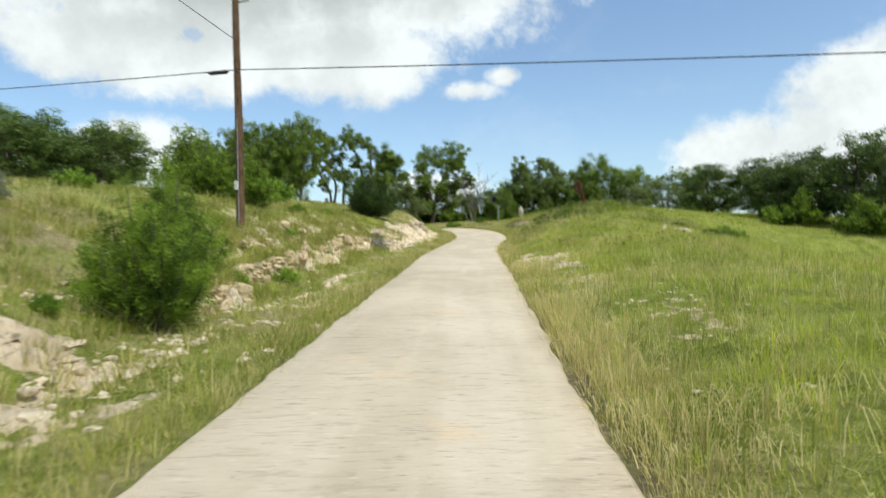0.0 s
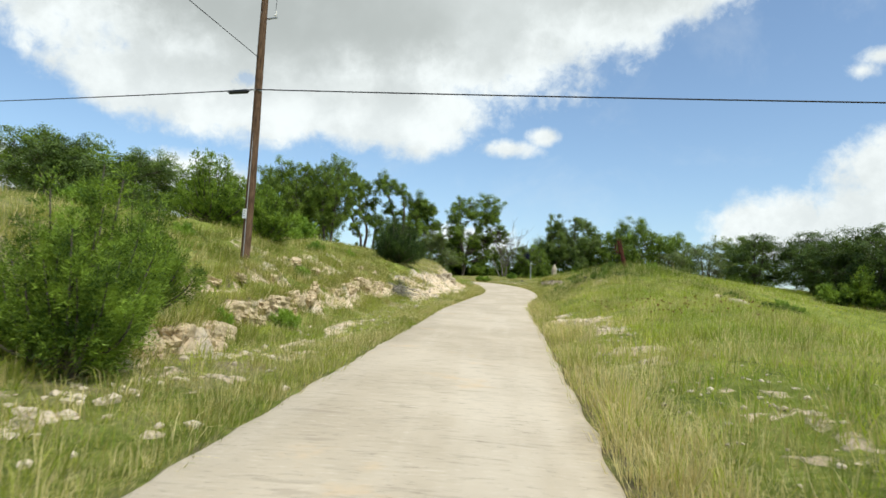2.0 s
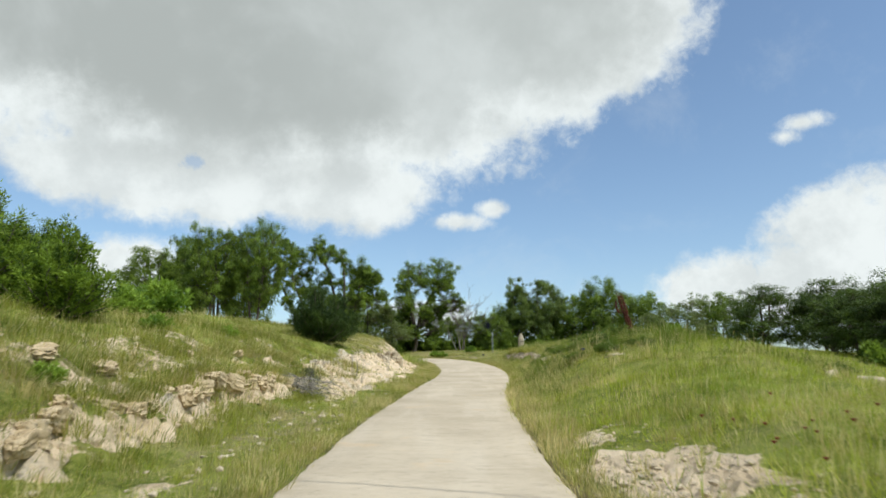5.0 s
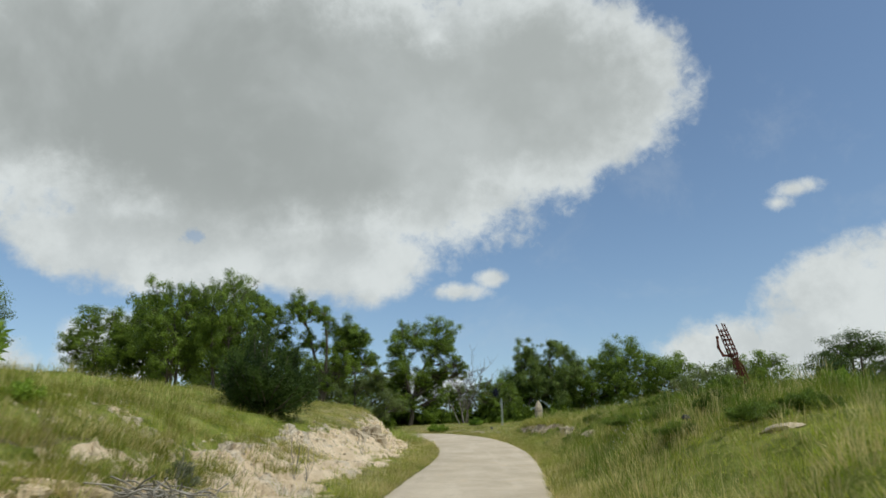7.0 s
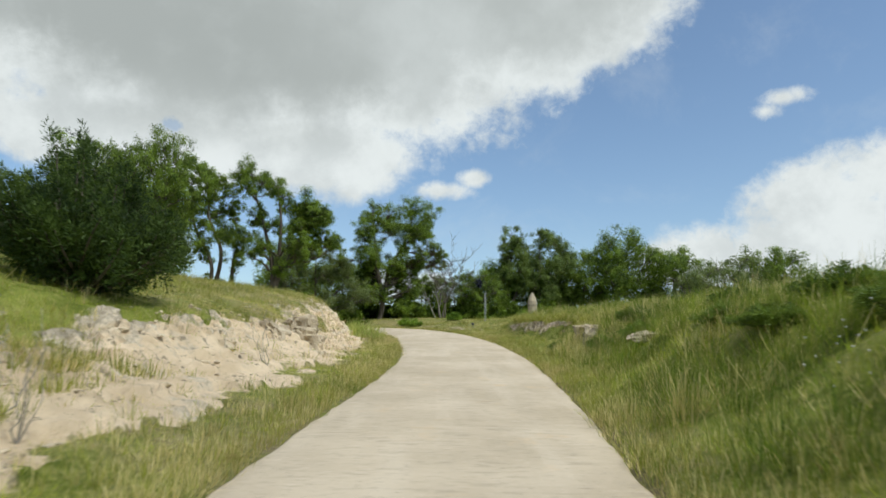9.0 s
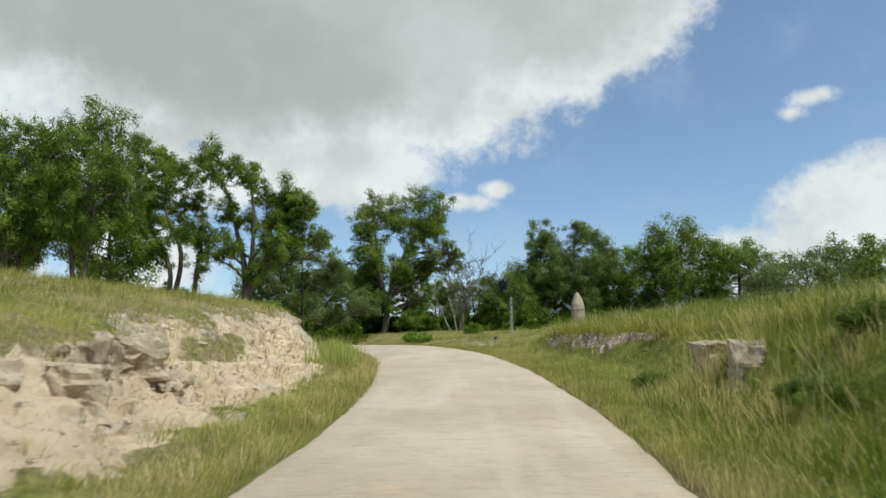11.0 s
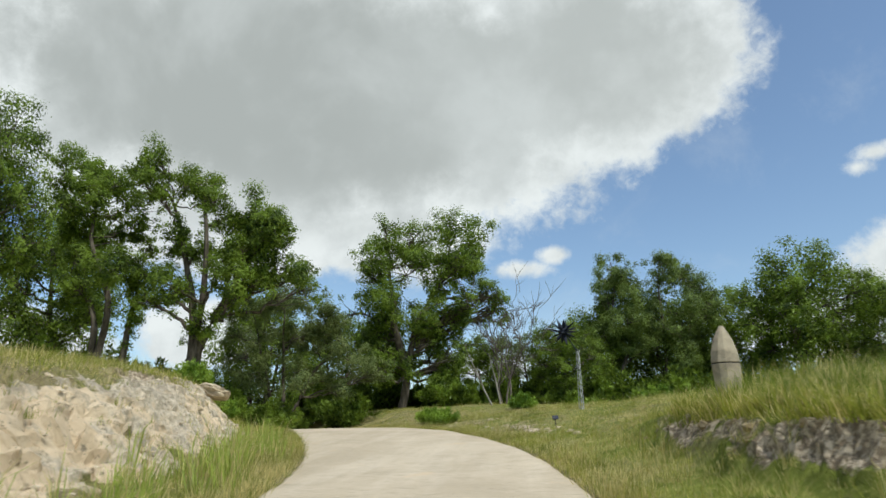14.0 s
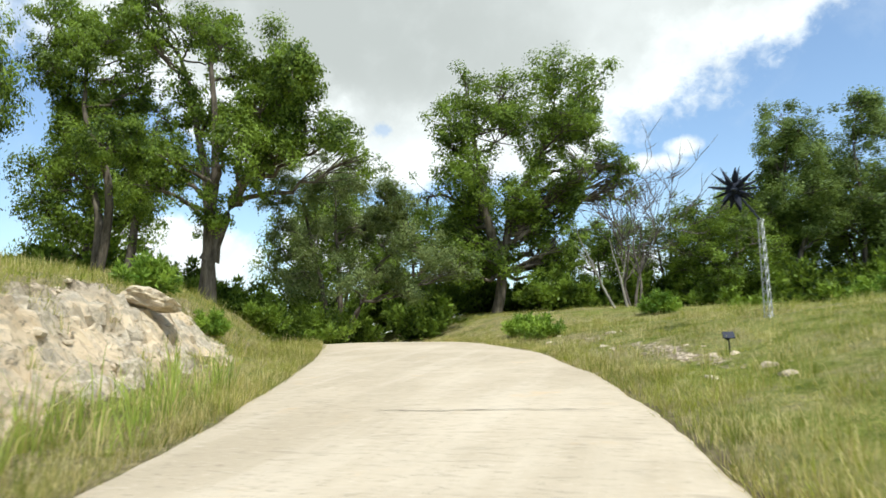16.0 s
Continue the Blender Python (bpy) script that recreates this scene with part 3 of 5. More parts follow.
def build_ground():
    up = spread(0, 0, 0.2, 300, 1.24)[1]
    xs = np.concatenate([(-13 - up)[::-1], np.arange(-13, -9.5, 0.22), np.arange(-9.5, -3.4, 0.08), np.arange(-3.4, -1.5, 0.12), np.arange(-1.5, 1.0, 0.4), np.arange(1.0, 1.6, 0.12), np.arange(1.6, 7, 0.11), np.arange(7, 12, 0.3), 12 + up])
    ys = np.concatenate([(-2 - up)[::-1], np.arange(-2, 38, 0.17), np.arange(38, 88, 0.12), np.arange(88, 99, 0.2), 99 + up])
    X, Y = np.meshgrid(xs, ys, indexing="ij")
    z, rock, dry, crust = land(X.ravel(), Y.ravel())
    yc = np.clip(Y.ravel(), -60, 115)
    under = (X.ravel() > left_edge(yc) + 0.12) & (X.ravel() < right_edge(yc) - 0.12) & (Y.ravel() < 115) & (Y.ravel() > -60)
    z = np.where(under, z - 0.14, z)
    off = np.maximum(left_edge(yc) - X.ravel(), X.ravel() - right_edge(yc))
    # rim along the slab: brown soil, with the edge's shadow painted in
    soil = np.exp(-(np.maximum(off, 0) / 0.28) ** 2) * np.where(X.ravel() > right_edge(yc), 0.75, 0.5)
    at, along, low_gap, high_gap = ledge_line(yc)
    for gap_at, shift in ((low_gap, 0.2), (high_gap, 1.2)):
        soil = np.maximum(soil, np.exp(-((left_edge(yc) - X.ravel() + 0.9 * (fractal(X.ravel() * 1.8, yc * 1.8, 65.0, 4) - 0.5) - at - shift) / 0.13) ** 2) * along * gap_at * 0.85)
    jx = rock * 0.6 * (fractal(X.ravel() * 1.3, Y.ravel() * 1.3, z * 2.2 + 60, 3) - 0.5)
    clay = np.exp(-((Y.ravel() - 50) / 7.5) ** 4) * np.clip((3.7 - (left_edge(yc) - X.ravel())) / 0.5, 0, 1) * (X.ravel() < -3)
    shake = np.random.RandomState(3).normal(0, 1, (3, len(z))) * np.clip(rock - 0.25, 0, 0.6) * np.where(off < 14, 1, 0) * np.where((Y.ravel() < 40) & (X.ravel() < -2), 1.5, 1) * (1 - 0.75 * clay)
    V = np.stack([X.ravel() + jx + shake[0] * 0.035, Y.ravel() + shake[1] * 0.05, z + shake[2] * 0.05], -1)
    nx, ny = len(xs), len(ys)
    i, j = np.meshgrid(np.arange(nx - 1), np.arange(ny - 1), indexing="ij")
    q = (i * ny + j).ravel()
    me = mesh_from("ground", V, np.stack([q, q + ny, q + ny + 1, q + 1], -1), GROUND, True)
    # bare stone is broken and sharp, turf and clay are soft
    me.polygons.foreach_set("use_smooth", (rock[q] < 0.3) | (clay[q] > 0.6) | (V[q, 1] < 12))
    for key, values in (("rock", rock), ("dry", dry), ("crust", crust), ("soil", soil)):
        me.attributes.new(key, "FLOAT", "POINT").data.foreach_set("value", values.astype(np.float32))
    tagged(new("ground", me), "grassy hillside with pale limestone banks", "ground", kind="structure")


def build_road():
    """A concrete slab with worn, uneven edges."""
    ys = np.arange(-60, 114, 0.25)
    le, re, zr = left_edge(ys), right_edge(ys), road_z(ys)
    le = le - 0.10 * (fractal(ys * 0.5, ys * 0 + 3) - 0.5) - 0.05 * (np.round(value_noise(ys * 2.3, ys * 0 + 9) * 3) / 3 - 0.5)
    re = re + 0.10 * (fractal(ys * 0.5, ys * 0 + 17) - 0.5) + 0.07 * (np.round(value_noise(ys * 2.3, ys * 0 + 29) * 3) / 3 - 0.5)
    cols = [(0, -0.16), (0.0, 0.012), (0.012, 0.03), (0.25, 0.04), (0.5, 0.045), (0.75, 0.04), (0.988, 0.03), (1.0, 0.012), (1.0, -0.16)]
    V = np.stack([np.stack([le + (re - le) * f, ys, zr + d + 0.012 * (value_noise(ys * 0.8, ys * 0 + 5 * f) - 0.5)], -1) for f, d in cols], 1)
    k = len(cols)
    i, j = np.meshgrid(np.arange(len(ys) - 1), np.arange(k - 1), indexing="ij")
    q = (i * k + j).ravel()
    me = mesh_from("road", V.reshape(-1, 3), np.stack([q, q + k, q + k + 1, q + 1], -1)[:, ::-1], CONCRETE, True)
    road = tagged(new("road", me), "narrow pale concrete drive with a brushed surface", "road", kind="structure")
    # cracks across the slab: start, end, width
    rng = np.random.RandomState(12)
    for (x0, y0), (x1, y1), w in (((-2.7, 82.0), (0.35, 82.3), 0.03), ((-0.65, 39.5), (-0.25, 39.47), 0.06)):
        f = np.linspace(0, 1, 26)
        x, y = x0 + (x1 - x0) * f, y0 + (y1 - y0) * f + np.cumsum(rng.normal(0, 0.025, 26))
        half = w * rng.uniform(0.3, 1.0, 26) * np.sin(np.pi * np.clip(f, 0.03, 0.97)) ** 0.5
        z = road_z(y) + 0.052
        me = mesh_from("crack", np.concatenate([np.stack([x, y - half, z], -1), np.stack([x, y + half, z], -1)]), np.stack([np.arange(25), np.arange(25) + 1, np.arange(25) + 27, np.arange(25) + 26], -1), CRACK)
        piece("crack", me, road, "thin dark crack in the concrete")


build_ground()
build_road()


# ---- trees and shrubs ----
def leaf_cards(points, out, size, rng, up=0.35):
    """Small pointed leaves, one triangle each, that face roughly outwards."""
    k = len(points)
    nrm = out + rng.normal(0, 0.5, (k, 3)) + (0, 0, up)
    nrm /= np.linalg.norm(nrm, axis=1)[:, None] + 1e-9
    u = np.cross(nrm, rng.normal(0, 1, (k, 3)))
    u /= np.linalg.norm(u, axis=1)[:, None] + 1e-9
    w = np.cross(nrm, u)
    s = size * rng.uniform(0.6, 1.4, (k, 1))
    V = np.stack([points - u * s * 0.6 + w * s * 0.5, points - u * s * 0.6 - w * s * 0.5, points + u * s * 0.9], 1).reshape(-1, 3)
    return V, np.arange(3 * k).reshape(k, 3)


def grow(rng, start, way, length, radius, depth, tubes, tips, droop=0.0, spreadness=0.75, bend=0.22, sides=7):
    """One limb, wandering and tapering, and the limbs that leave it."""
    steps = max(3, int(length / 0.35))
    pts, d = [np.array(start, float)], np.array(way, float)
    for _ in range(steps):
        d = d + rng.normal(0, bend, 3) + np.array([0, 0, 0.05 - droop])
        d /= np.linalg.norm(d)
        pts.append(pts[-1] + d * length / steps)
    end = radius * (0.55 if depth else 0.3)
    tubes.append((pts, np.linspace(radius, end, len(pts)), sides))
    if depth == 0:
        tips.append((pts[-1], 1.0))
        tips.append((pts[len(pts) // 2], 0.8))
        return
    count = rng.randint(2, 5) if depth < 3 else rng.randint(3, 5)
    for k in range(count):
        f = 1.0 if k == 0 else rng.uniform(0.45, 1.0)
        i = min(int(f * steps), steps)
        nd = d + rng.normal(0, spreadness, 3) * (0.55 if k == 0 else 1.0)
        nd[2] = nd[2] * 0.7 + 0.18
        nd /= np.linalg.norm(nd)
        grow(rng, pts[i], nd, length * rng.uniform(0.55, 0.8), max(end * rng.uniform(0.6, 0.9), 0.018), depth - 1, tubes, tips, droop, spreadness, bend, max(4, sides - 1))


def bough(a, b, sag, rng, n=7):
    """A wandering limb from a to b."""
    f = np.linspace(0, 1, n)[:, None]
    mid = (a + b) / 2 + np.array([0, 0, sag]) + rng.normal(0, 0.09, 3) * np.linalg.norm(b - a)
    pts = (1 - f) ** 2 * a + 2 * f * (1 - f) * mid + f * f * b
    pts[1:-1] += rng.normal(0, 0.025, (n - 2, 3)) * np.linalg.norm(b - a)
    return pts


def crowned(seed, stems, lobes, leaves, size, leaf, girth, gap=0.0, fuzz=0.0, clumps_each=13):
    """Trunk and crown of a gnarled oak. stems: points (x, y, z) up each stem; lobes: (x, y, z, radius) of each leafy mass.
    Crooked limbs leave the stems for the lobes, and each lobe is a handful of tight leafy clumps with open air between."""
    rng = np.random.RandomState(seed)
    tubes, clumps, nodes = [], [], []
    for way in stems:
        way = np.asarray(way, float)
        f, g = np.linspace(0, 1, len(way)), np.linspace(0, 1, 16)
        pts = np.stack([np.interp(g, f, way[:, k]) for k in range(3)], -1)
        pts[1:-1] += rng.normal(0, 0.012, (14, 3)) * (way[-1, 2] + 1)
        for _ in range(2):
            pts[1:-1] = (pts[:-2] + 2 * pts[1:-1] + pts[2:]) / 4
        radii = girth * np.linspace(1, 0.28, 16)
        radii[0] *= 1.5
        tubes.append((pts, radii, 10))
        nodes += [(p, r) for p, r in zip(pts[4:], radii[4:])]
        if fuzz:
            for p, r in zip(pts[4:], radii[4:]):
                if rng.rand() < fuzz:
                    clumps.append((p + rng.normal(0, 0.28, 3), rng.uniform(0.2, 0.46), np.array([0, 0, 0.3])))
    at, thick = np.array([p for p, _ in nodes]), np.array([r for _, r in nodes])
    for x, y, z, rad in lobes:
        c = np.array([x, y, z])
        flat = np.linalg.norm(at[:, :2] - c[:2], axis=1)
        cost = np.linalg.norm(at - c, axis=1) + 2.5 * np.maximum(0, at[:, 2] + 0.35 * flat - c[2])
        i = int(np.argmin(cost))
        arm = bough(at[i], c, rng.normal(0.0, 0.12) * cost[i], rng, 10)
        tubes.append((arm, np.linspace(min(thick[i] * 0.62, girth * 0.45), girth * 0.09, 10), 7))
        if fuzz and rng.rand() < fuzz * 1.5:
            clumps.append((arm[rng.randint(3, 7)], rng.uniform(0.2, 0.4), np.array([0, 0, 0.4])))
        for _ in range(clumps_each):
            d = rng.normal(0, 1, 3) + (0, 0, 0.05)
            d /= np.linalg.norm(d)
            tip = c + d * np.array([1.05, 1.05, 1.0]) * rad * rng.uniform(0.4, 1.2)
            tubes.append((bough(arm[rng.randint(5, 10)], tip, 0.05, rng, 4), np.linspace(girth * 0.11, 0.008, 4), 4))
            if rng.rand() > gap:
                clumps.append((tip, rad * rng.uniform(0.2, 0.5), d))
    C, R, D = np.array([c[0] for c in clumps]), np.array([c[1] for c in clumps]), np.array([c[2] for c in clumps])
    pick = rng.choice(len(C), leaves, p=R ** 1.8 / (R ** 1.8).sum())
    ball = rng.normal(0, 1, (leaves, 3)) + (0, 0, 0.25)
    ball /= np.linalg.norm(ball, axis=1)[:, None]
    stray = rng.rand(leaves, 1) < 0.15
    reach = np.where(stray, rng.uniform(1.0, 1.4, (leaves, 1)), rng.rand(leaves, 1) ** 0.45)
    pts = C[pick] + ball * reach * R[pick][:, None] * (1.1, 1.1, 0.95) + rng.normal(0, 0.05, (leaves, 3))
    V, F = leaf_cards(pts, ball * 0.8 + D[pick] * 0.6, size, rng)
    return tubes_mesh("trunk", tubes, OAK_BARK), mesh_from("crown", V, F, leaf or OAK_LEAF)


def oak_meshes(seed, height, width, leaves=30000, stems=1, size=0.08, leaf=None, lobes=20, low=0.24, gap=0.0, fuzz=0.25):
    """An oak of that height and width with chance lobes."""
    rng = np.random.RandomState(seed)
    half = height * (1 - low) / 2
    mid = height - half
    ways, masses = [], []
    for k in range(stems):
        ang = k * 6.283 / stems + rng.uniform(0, 1)
        side = np.array([math.cos(ang), math.sin(ang), 0])
        foot, knee, top = side * (0.3 if stems > 1 else 0), side * width * rng.uniform(0.05, 0.14), side * width * rng.uniform(0.1, 0.22)
        ways.append([(foot[0], foot[1], -0.3), (knee[0], knee[1], height * 0.42), (top[0], top[1], height * rng.uniform(0.72, 0.84))])
    for k in range(lobes):
        f = (k + 0.5) / lobes
        inc, ang = math.acos(1 - 1.9 * f), k * 2.39996 + rng.normal(0, 0.35)
        reach, rad = rng.uniform(0.45, 0.86), rng.uniform(0.22, 0.36) * width / 2
        masses.append((math.sin(inc) * math.cos(ang) * width / 2 * reach, math.sin(inc) * math.sin(ang) * width / 2 * reach,
                       min(mid + math.cos(inc) * half * (reach + 0.12), height - rad * 0.7), rad))
    return crowned(seed + 1, ways, masses, leaves, size, leaf, height * 0.024 / stems ** 0.35, gap, fuzz)


def broad_oak(seed, stems, front, depth, leaves, girth, size=0.085, leaf=None, gap=0.0, fuzz=0.3, fill=1.0, swell=1.1):
    """An oak whose leafy masses stand at the given (x, z, radius), spread over a depth, most with a twin further back."""
    rng = np.random.RandomState(seed)
    masses = []
    for x, z, r in front:
        y = rng.uniform(-0.5, 0.35) * depth
        masses.append((x, y, z, r * swell))
        if rng.rand() < 0.5:
            masses.append((x + rng.normal(0, 0.3), y + depth * rng.uniform(0.3, 0.6), z + rng.normal(-0.2, 0.3), r * 0.95))
    for _ in range(int(len(front) * fill)):      # smaller masses between near neighbours
        a = np.array(masses[rng.randint(len(masses))])
        near = sorted(masses, key=lambda m: np.linalg.norm(np.array(m)[[0, 2]] - a[[0, 2]]))[1:6]
        b = np.array(near[rng.randint(len(near))])
        c = a + (b - a) * rng.uniform(0.3, 0.7) + rng.normal(0, 0.25, 4)
        masses.append((c[0], c[1], c[2], rng.uniform(0.5, 0.85) * a[3]))
    ways = [[(x, 0.12 * (-1) ** k * (i > 0) * depth * i / 2, z) for i, (x, z) in enumerate(way)] for k, way in enumerate(stems)]
    return crowned(seed + 1, ways, masses, leaves, size, leaf, girth, gap, fuzz)


def stand(name, meshes, x, y, label, category, group="", turn=0.0, scale=(1, 1, 1), z=None):
    ob = holder(name, 0, 0, 0, label, category, group)
    for me in meshes:
        made = piece(me.name.split(".")[0], me, ob)
        if made.name.startswith("stem"):
            tagged(made, kind="stuff")
    place(ob, x, y, turn, scale, z)
    return ob


def place(ob, x, y, turn=0.0, scale=(1, 1, 1), z=None):
    ob.matrix_basis = pose(x, y, land_z(x, y) - 0.05 if z is None else z, 0, 0, turn) @ Matrix.Diagonal((*scale, 1))


def juniper_mesh(seed, height, radius, sprays=9000, leaf=None, size=0.11, skew=0.35, shoots=70):
    """A dense juniper: shoots that fan up from the foot, set with small upright sprays."""
    rng = np.random.RandomState(seed)
    tubes, C, D, R = [], [], [], []
    for k in range(shoots):
        ang = rng.uniform(0, 6.283)
        out = rng.rand() ** 0.6
        reach = radius * out * rng.uniform(0.75, 1.12)
        top = height * (1.0 - 0.74 * out ** 1.2) * rng.uniform(0.62, 1.02)
        base = np.array([0.1 * math.cos(ang), 0.1 * math.sin(ang), rng.uniform(0, 0.1) * height])
        knee = np.array([math.cos(ang) * reach * 0.75, math.sin(ang) * reach * 0.75, top * 0.42])
        tip = np.array([math.cos(ang + rng.normal(0, 0.15)) * reach, math.sin(ang + rng.normal(0, 0.15)) * reach, top])
        f = np.linspace(0, 1, 9)[:, None]
        curve = (1 - f) ** 2 * base + 2 * f * (1 - f) * knee + f * f * tip
        tubes.append((curve, np.linspace(0.03, 0.006, 9) * height / 2.5, 5 if shoots > 50 else 3))
        for i in range(1, 9):
            for j in range(5):
                d = (curve[i] - curve[i - 1]) / np.linalg.norm(curve[i] - curve[i - 1]) * 0.7 + rng.normal(0, 0.6, 3) + (0, 0, 0.35)
                d /= np.linalg.norm(d)
                far = (0.5 - 0.035 * i) * radius * rng.uniform(0.5, 1.0)
                for f in (0.35, 0.6, 0.85, 1.0):
                    C.append(curve[i] + d * far * f), D.append(d)
                    R.append((0.045 + 0.075 * (1 - f)) * radius ** 0.7)
    C, D, R = np.array(C), np.array(D), np.array(R)
    D /= np.linalg.norm(D, axis=1)[:, None]
    pick = rng.randint(0, len(C), sprays)
    ball = rng.normal(0, 1, (sprays, 3))
    ball /= np.linalg.norm(ball, axis=1)[:, None]
    pts = C[pick] + ball * (rng.rand(sprays, 1) ** 0.5 * R[pick][:, None]) * (1, 1, 1.3)
    up = pts[:, 2] > 0.06
    pts, pick, ball = pts[up], pick[up], ball[up]
    way = D[pick] * 0.6 + ball * 0.8 + (0, 0, 0.25)
    way /= np.linalg.norm(way, axis=1)[:, None]
    side = np.cross(way, rng.normal(0, 1, way.shape))
    side /= np.linalg.norm(side, axis=1)[:, None]
    s = size * rng.uniform(0.6, 1.5, (len(pts), 1))
    V = np.stack([pts - side * s * skew, pts + side * s * skew, pts + way * s * 1.3], 1).reshape(-1, 3)
    return tubes_mesh("stem", tubes, OAK_BARK), mesh_from("crown", V, np.arange(len(V)).reshape(-1, 3), leaf or JUNIPER_LEAF)


def build_trees():
    oak_label = "live oak with gnarled dark limbs and dense green leaves"
    kinds = [oak_meshes(11, 9.0, 7.0, 44000, 1, low=0.2, lobes=30), oak_meshes(23, 10.0, 8.0, 56000, 2, lobes=36, low=0.22, gap=0.1), oak_meshes(35, 9.0, 7.0, 46000, 3, lobes=32, low=0.18, gap=0.08),
             oak_meshes(47, 8.0, 7.0, 40000, 3, low=0.03, lobes=32), oak_meshes(59, 7.0, 6.0, 13000, 3, leaf=OLIVE_LEAF, low=0.1, gap=0.35), oak_meshes(83, 8.0, 7.0, 36000, 2, leaf=DARK_LEAF, low=0.0, lobes=32)]
    sizes = [(9.0, 7.0), (10.0, 8.0), (9.0, 7.0), (8.0, 7.0), (7.0, 6.0), (8.0, 7.0)]
    # the oaks that stand over the end of the drive
    stand("oak_tree", broad_oak(73, [[(0, -0.6), (0.5, 2.6), (1.2, 6.0), (3.2, 9.4)], [(0.45, 2.6), (-0.3, 5.0), (-0.6, 9.0)]],
                                [(3.6, 11.9, 1.3), (5.2, 10.8, 1.1), (1.2, 11.2, 1.3), (-0.6, 11.0, 1.1), (-1.3, 9.2, 1.2), (1.1, 8.8, 1.5), (3.5, 9.6, 1.5), (4.8, 9.1, 0.9), (-2.1, 7.7, 0.9), (-0.1, 6.7, 1.2),
                                 (-2.9, 5.9, 1.2), (-1.1, 5.1, 1.4), (1.0, 5.3, 1.1), (-2.0, 3.8, 1.1), (-0.2, 3.3, 1.2), (5.7, 7.4, 0.8), (6.7, 6.7, 0.6), (2.7, 7.6, 0.9), (2.0, 4.0, 0.9), (3.6, 5.6, 0.9), (4.6, 6.2, 0.7), (3.4, 3.4, 0.9), (-1.0, 2.0, 0.9), (0.6, 2.4, 1.0), (2.4, 2.4, 1.0), (1.9, 5.9, 1.0)], 5.0, 95000, 0.3, 0.085, fill=1.7, swell=1.12),
          -6.7, 105.0, "tall live oak with a broad crown over the drive", "tree", z=7.35)
    stand("oak_tree", broad_oak(74, [[(0, -2), (0.15, 3.2), (-0.7, 5.6), (-1.9, 9.2)], [(0.5, -2), (0.45, 2.4), (1.0, 4.8), (0.6, 9.0)], [(0.35, 0.6), (1.5, 3.4), (2.2, 5.0), (3.6, 7.4)]],
                                [(-2.6, 10.9, 0.8), (-1.2, 10.6, 0.7), (0.3, 9.9, 0.8), (-2.3, 9.6, 0.6), (1.0, 8.8, 0.7), (2.6, 8.5, 0.9), (3.4, 7.6, 0.9), (2.0, 7.5, 0.7), (4.8, 7.0, 0.7), (4.2, 6.1, 0.7), (5.4, 5.0, 0.7), (4.4, 5.1, 0.6),
                                 (2.8, 5.9, 0.7), (-1.1, 7.7, 0.5), (-1.9, 7.1, 0.6), (0, 6.6, 0.6), (1.3, 5.9, 0.7), (-1.5, 4.7, 0.7), (-0.2, 4.0, 0.6), (2.0, 4.4, 0.7), (3.1, 4.1, 0.8), (-1.8, 3.5, 0.5), (1.1, 2.5, 0.6)], 4.0, 80000, 0.26, 0.075, fuzz=0.8, fill=1.2, swell=1.3),
          -15.2, 94.0, "tall open live oak with three leafy stems", "tree", z=8.6)
    stand("oak_tree", broad_oak(75, [[(0, -0.6), (-0.2, 2.4), (-2.2, 5.8), (-2.6, 9.6)], [(0.1, -0.6), (0.9, 3.4), (-0.4, 6.2), (-0.5, 9.0)], [(1.6, -0.6), (1.7, 2.6), (2.0, 4.6)]],
                                [(-1.2, 10.1, 0.7), (0.1, 9.8, 0.7), (1.3, 8.9, 0.6), (-0.5, 8.7, 0.7), (-1.6, 8.3, 0.6), (1.6, 7.8, 0.6), (0.7, 7.4, 0.5), (-0.2, 6.8, 0.5), (-2.0, 7.3, 0.6), (1.7, 4.6, 0.8), (0.5, 5.3, 0.7), (-0.6, 5.4, 0.6),
                                 (-0.7, 3.9, 0.6), (2.3, 4.8, 0.6), (-0.9, 2.8, 0.5), (2.2, 2.7, 0.5), (-3.0, 10.2, 0.7), (-3.1, 11.8, 0.7)], 3.5, 56000, 0.2, 0.075, fuzz=0.8, fill=1.2, swell=1.3),
          -20.3, 94.0, "slender live oak with bent limbs and tufted leaves", "tree", z=9.1)
    stand("oak_tree", broad_oak(76, [[(0, -0.6), (-0.8, 2.4), (-1.8, 5.6)], [(0.3, -0.6), (0.4, 2.8), (0.4, 5.8)], [(0.6, -0.6), (2.0, 2.2), (3.4, 4.0)]],
                                [(-2.0, 6.6, 0.9), (-0.2, 6.7, 0.9), (1.8, 5.9, 0.9), (2.9, 5.4, 0.8), (-3.3, 4.8, 0.8), (-1.2, 4.6, 1.0), (0.9, 4.4, 1.0), (2.8, 3.9, 0.9), (4.2, 3.0, 0.9), (5.5, 2.4, 0.7), (-2.7, 2.3, 0.8), (-0.6, 2.1, 0.9), (1.7, 1.9, 0.9), (3.6, 1.2, 0.7)], 4.5, 60000, 0.13, 0.065, OLIVE_LEAF, 0.1),
          -12.6, 99.5, "low grey-green oak with many thin stems", "tree", z=6.9)
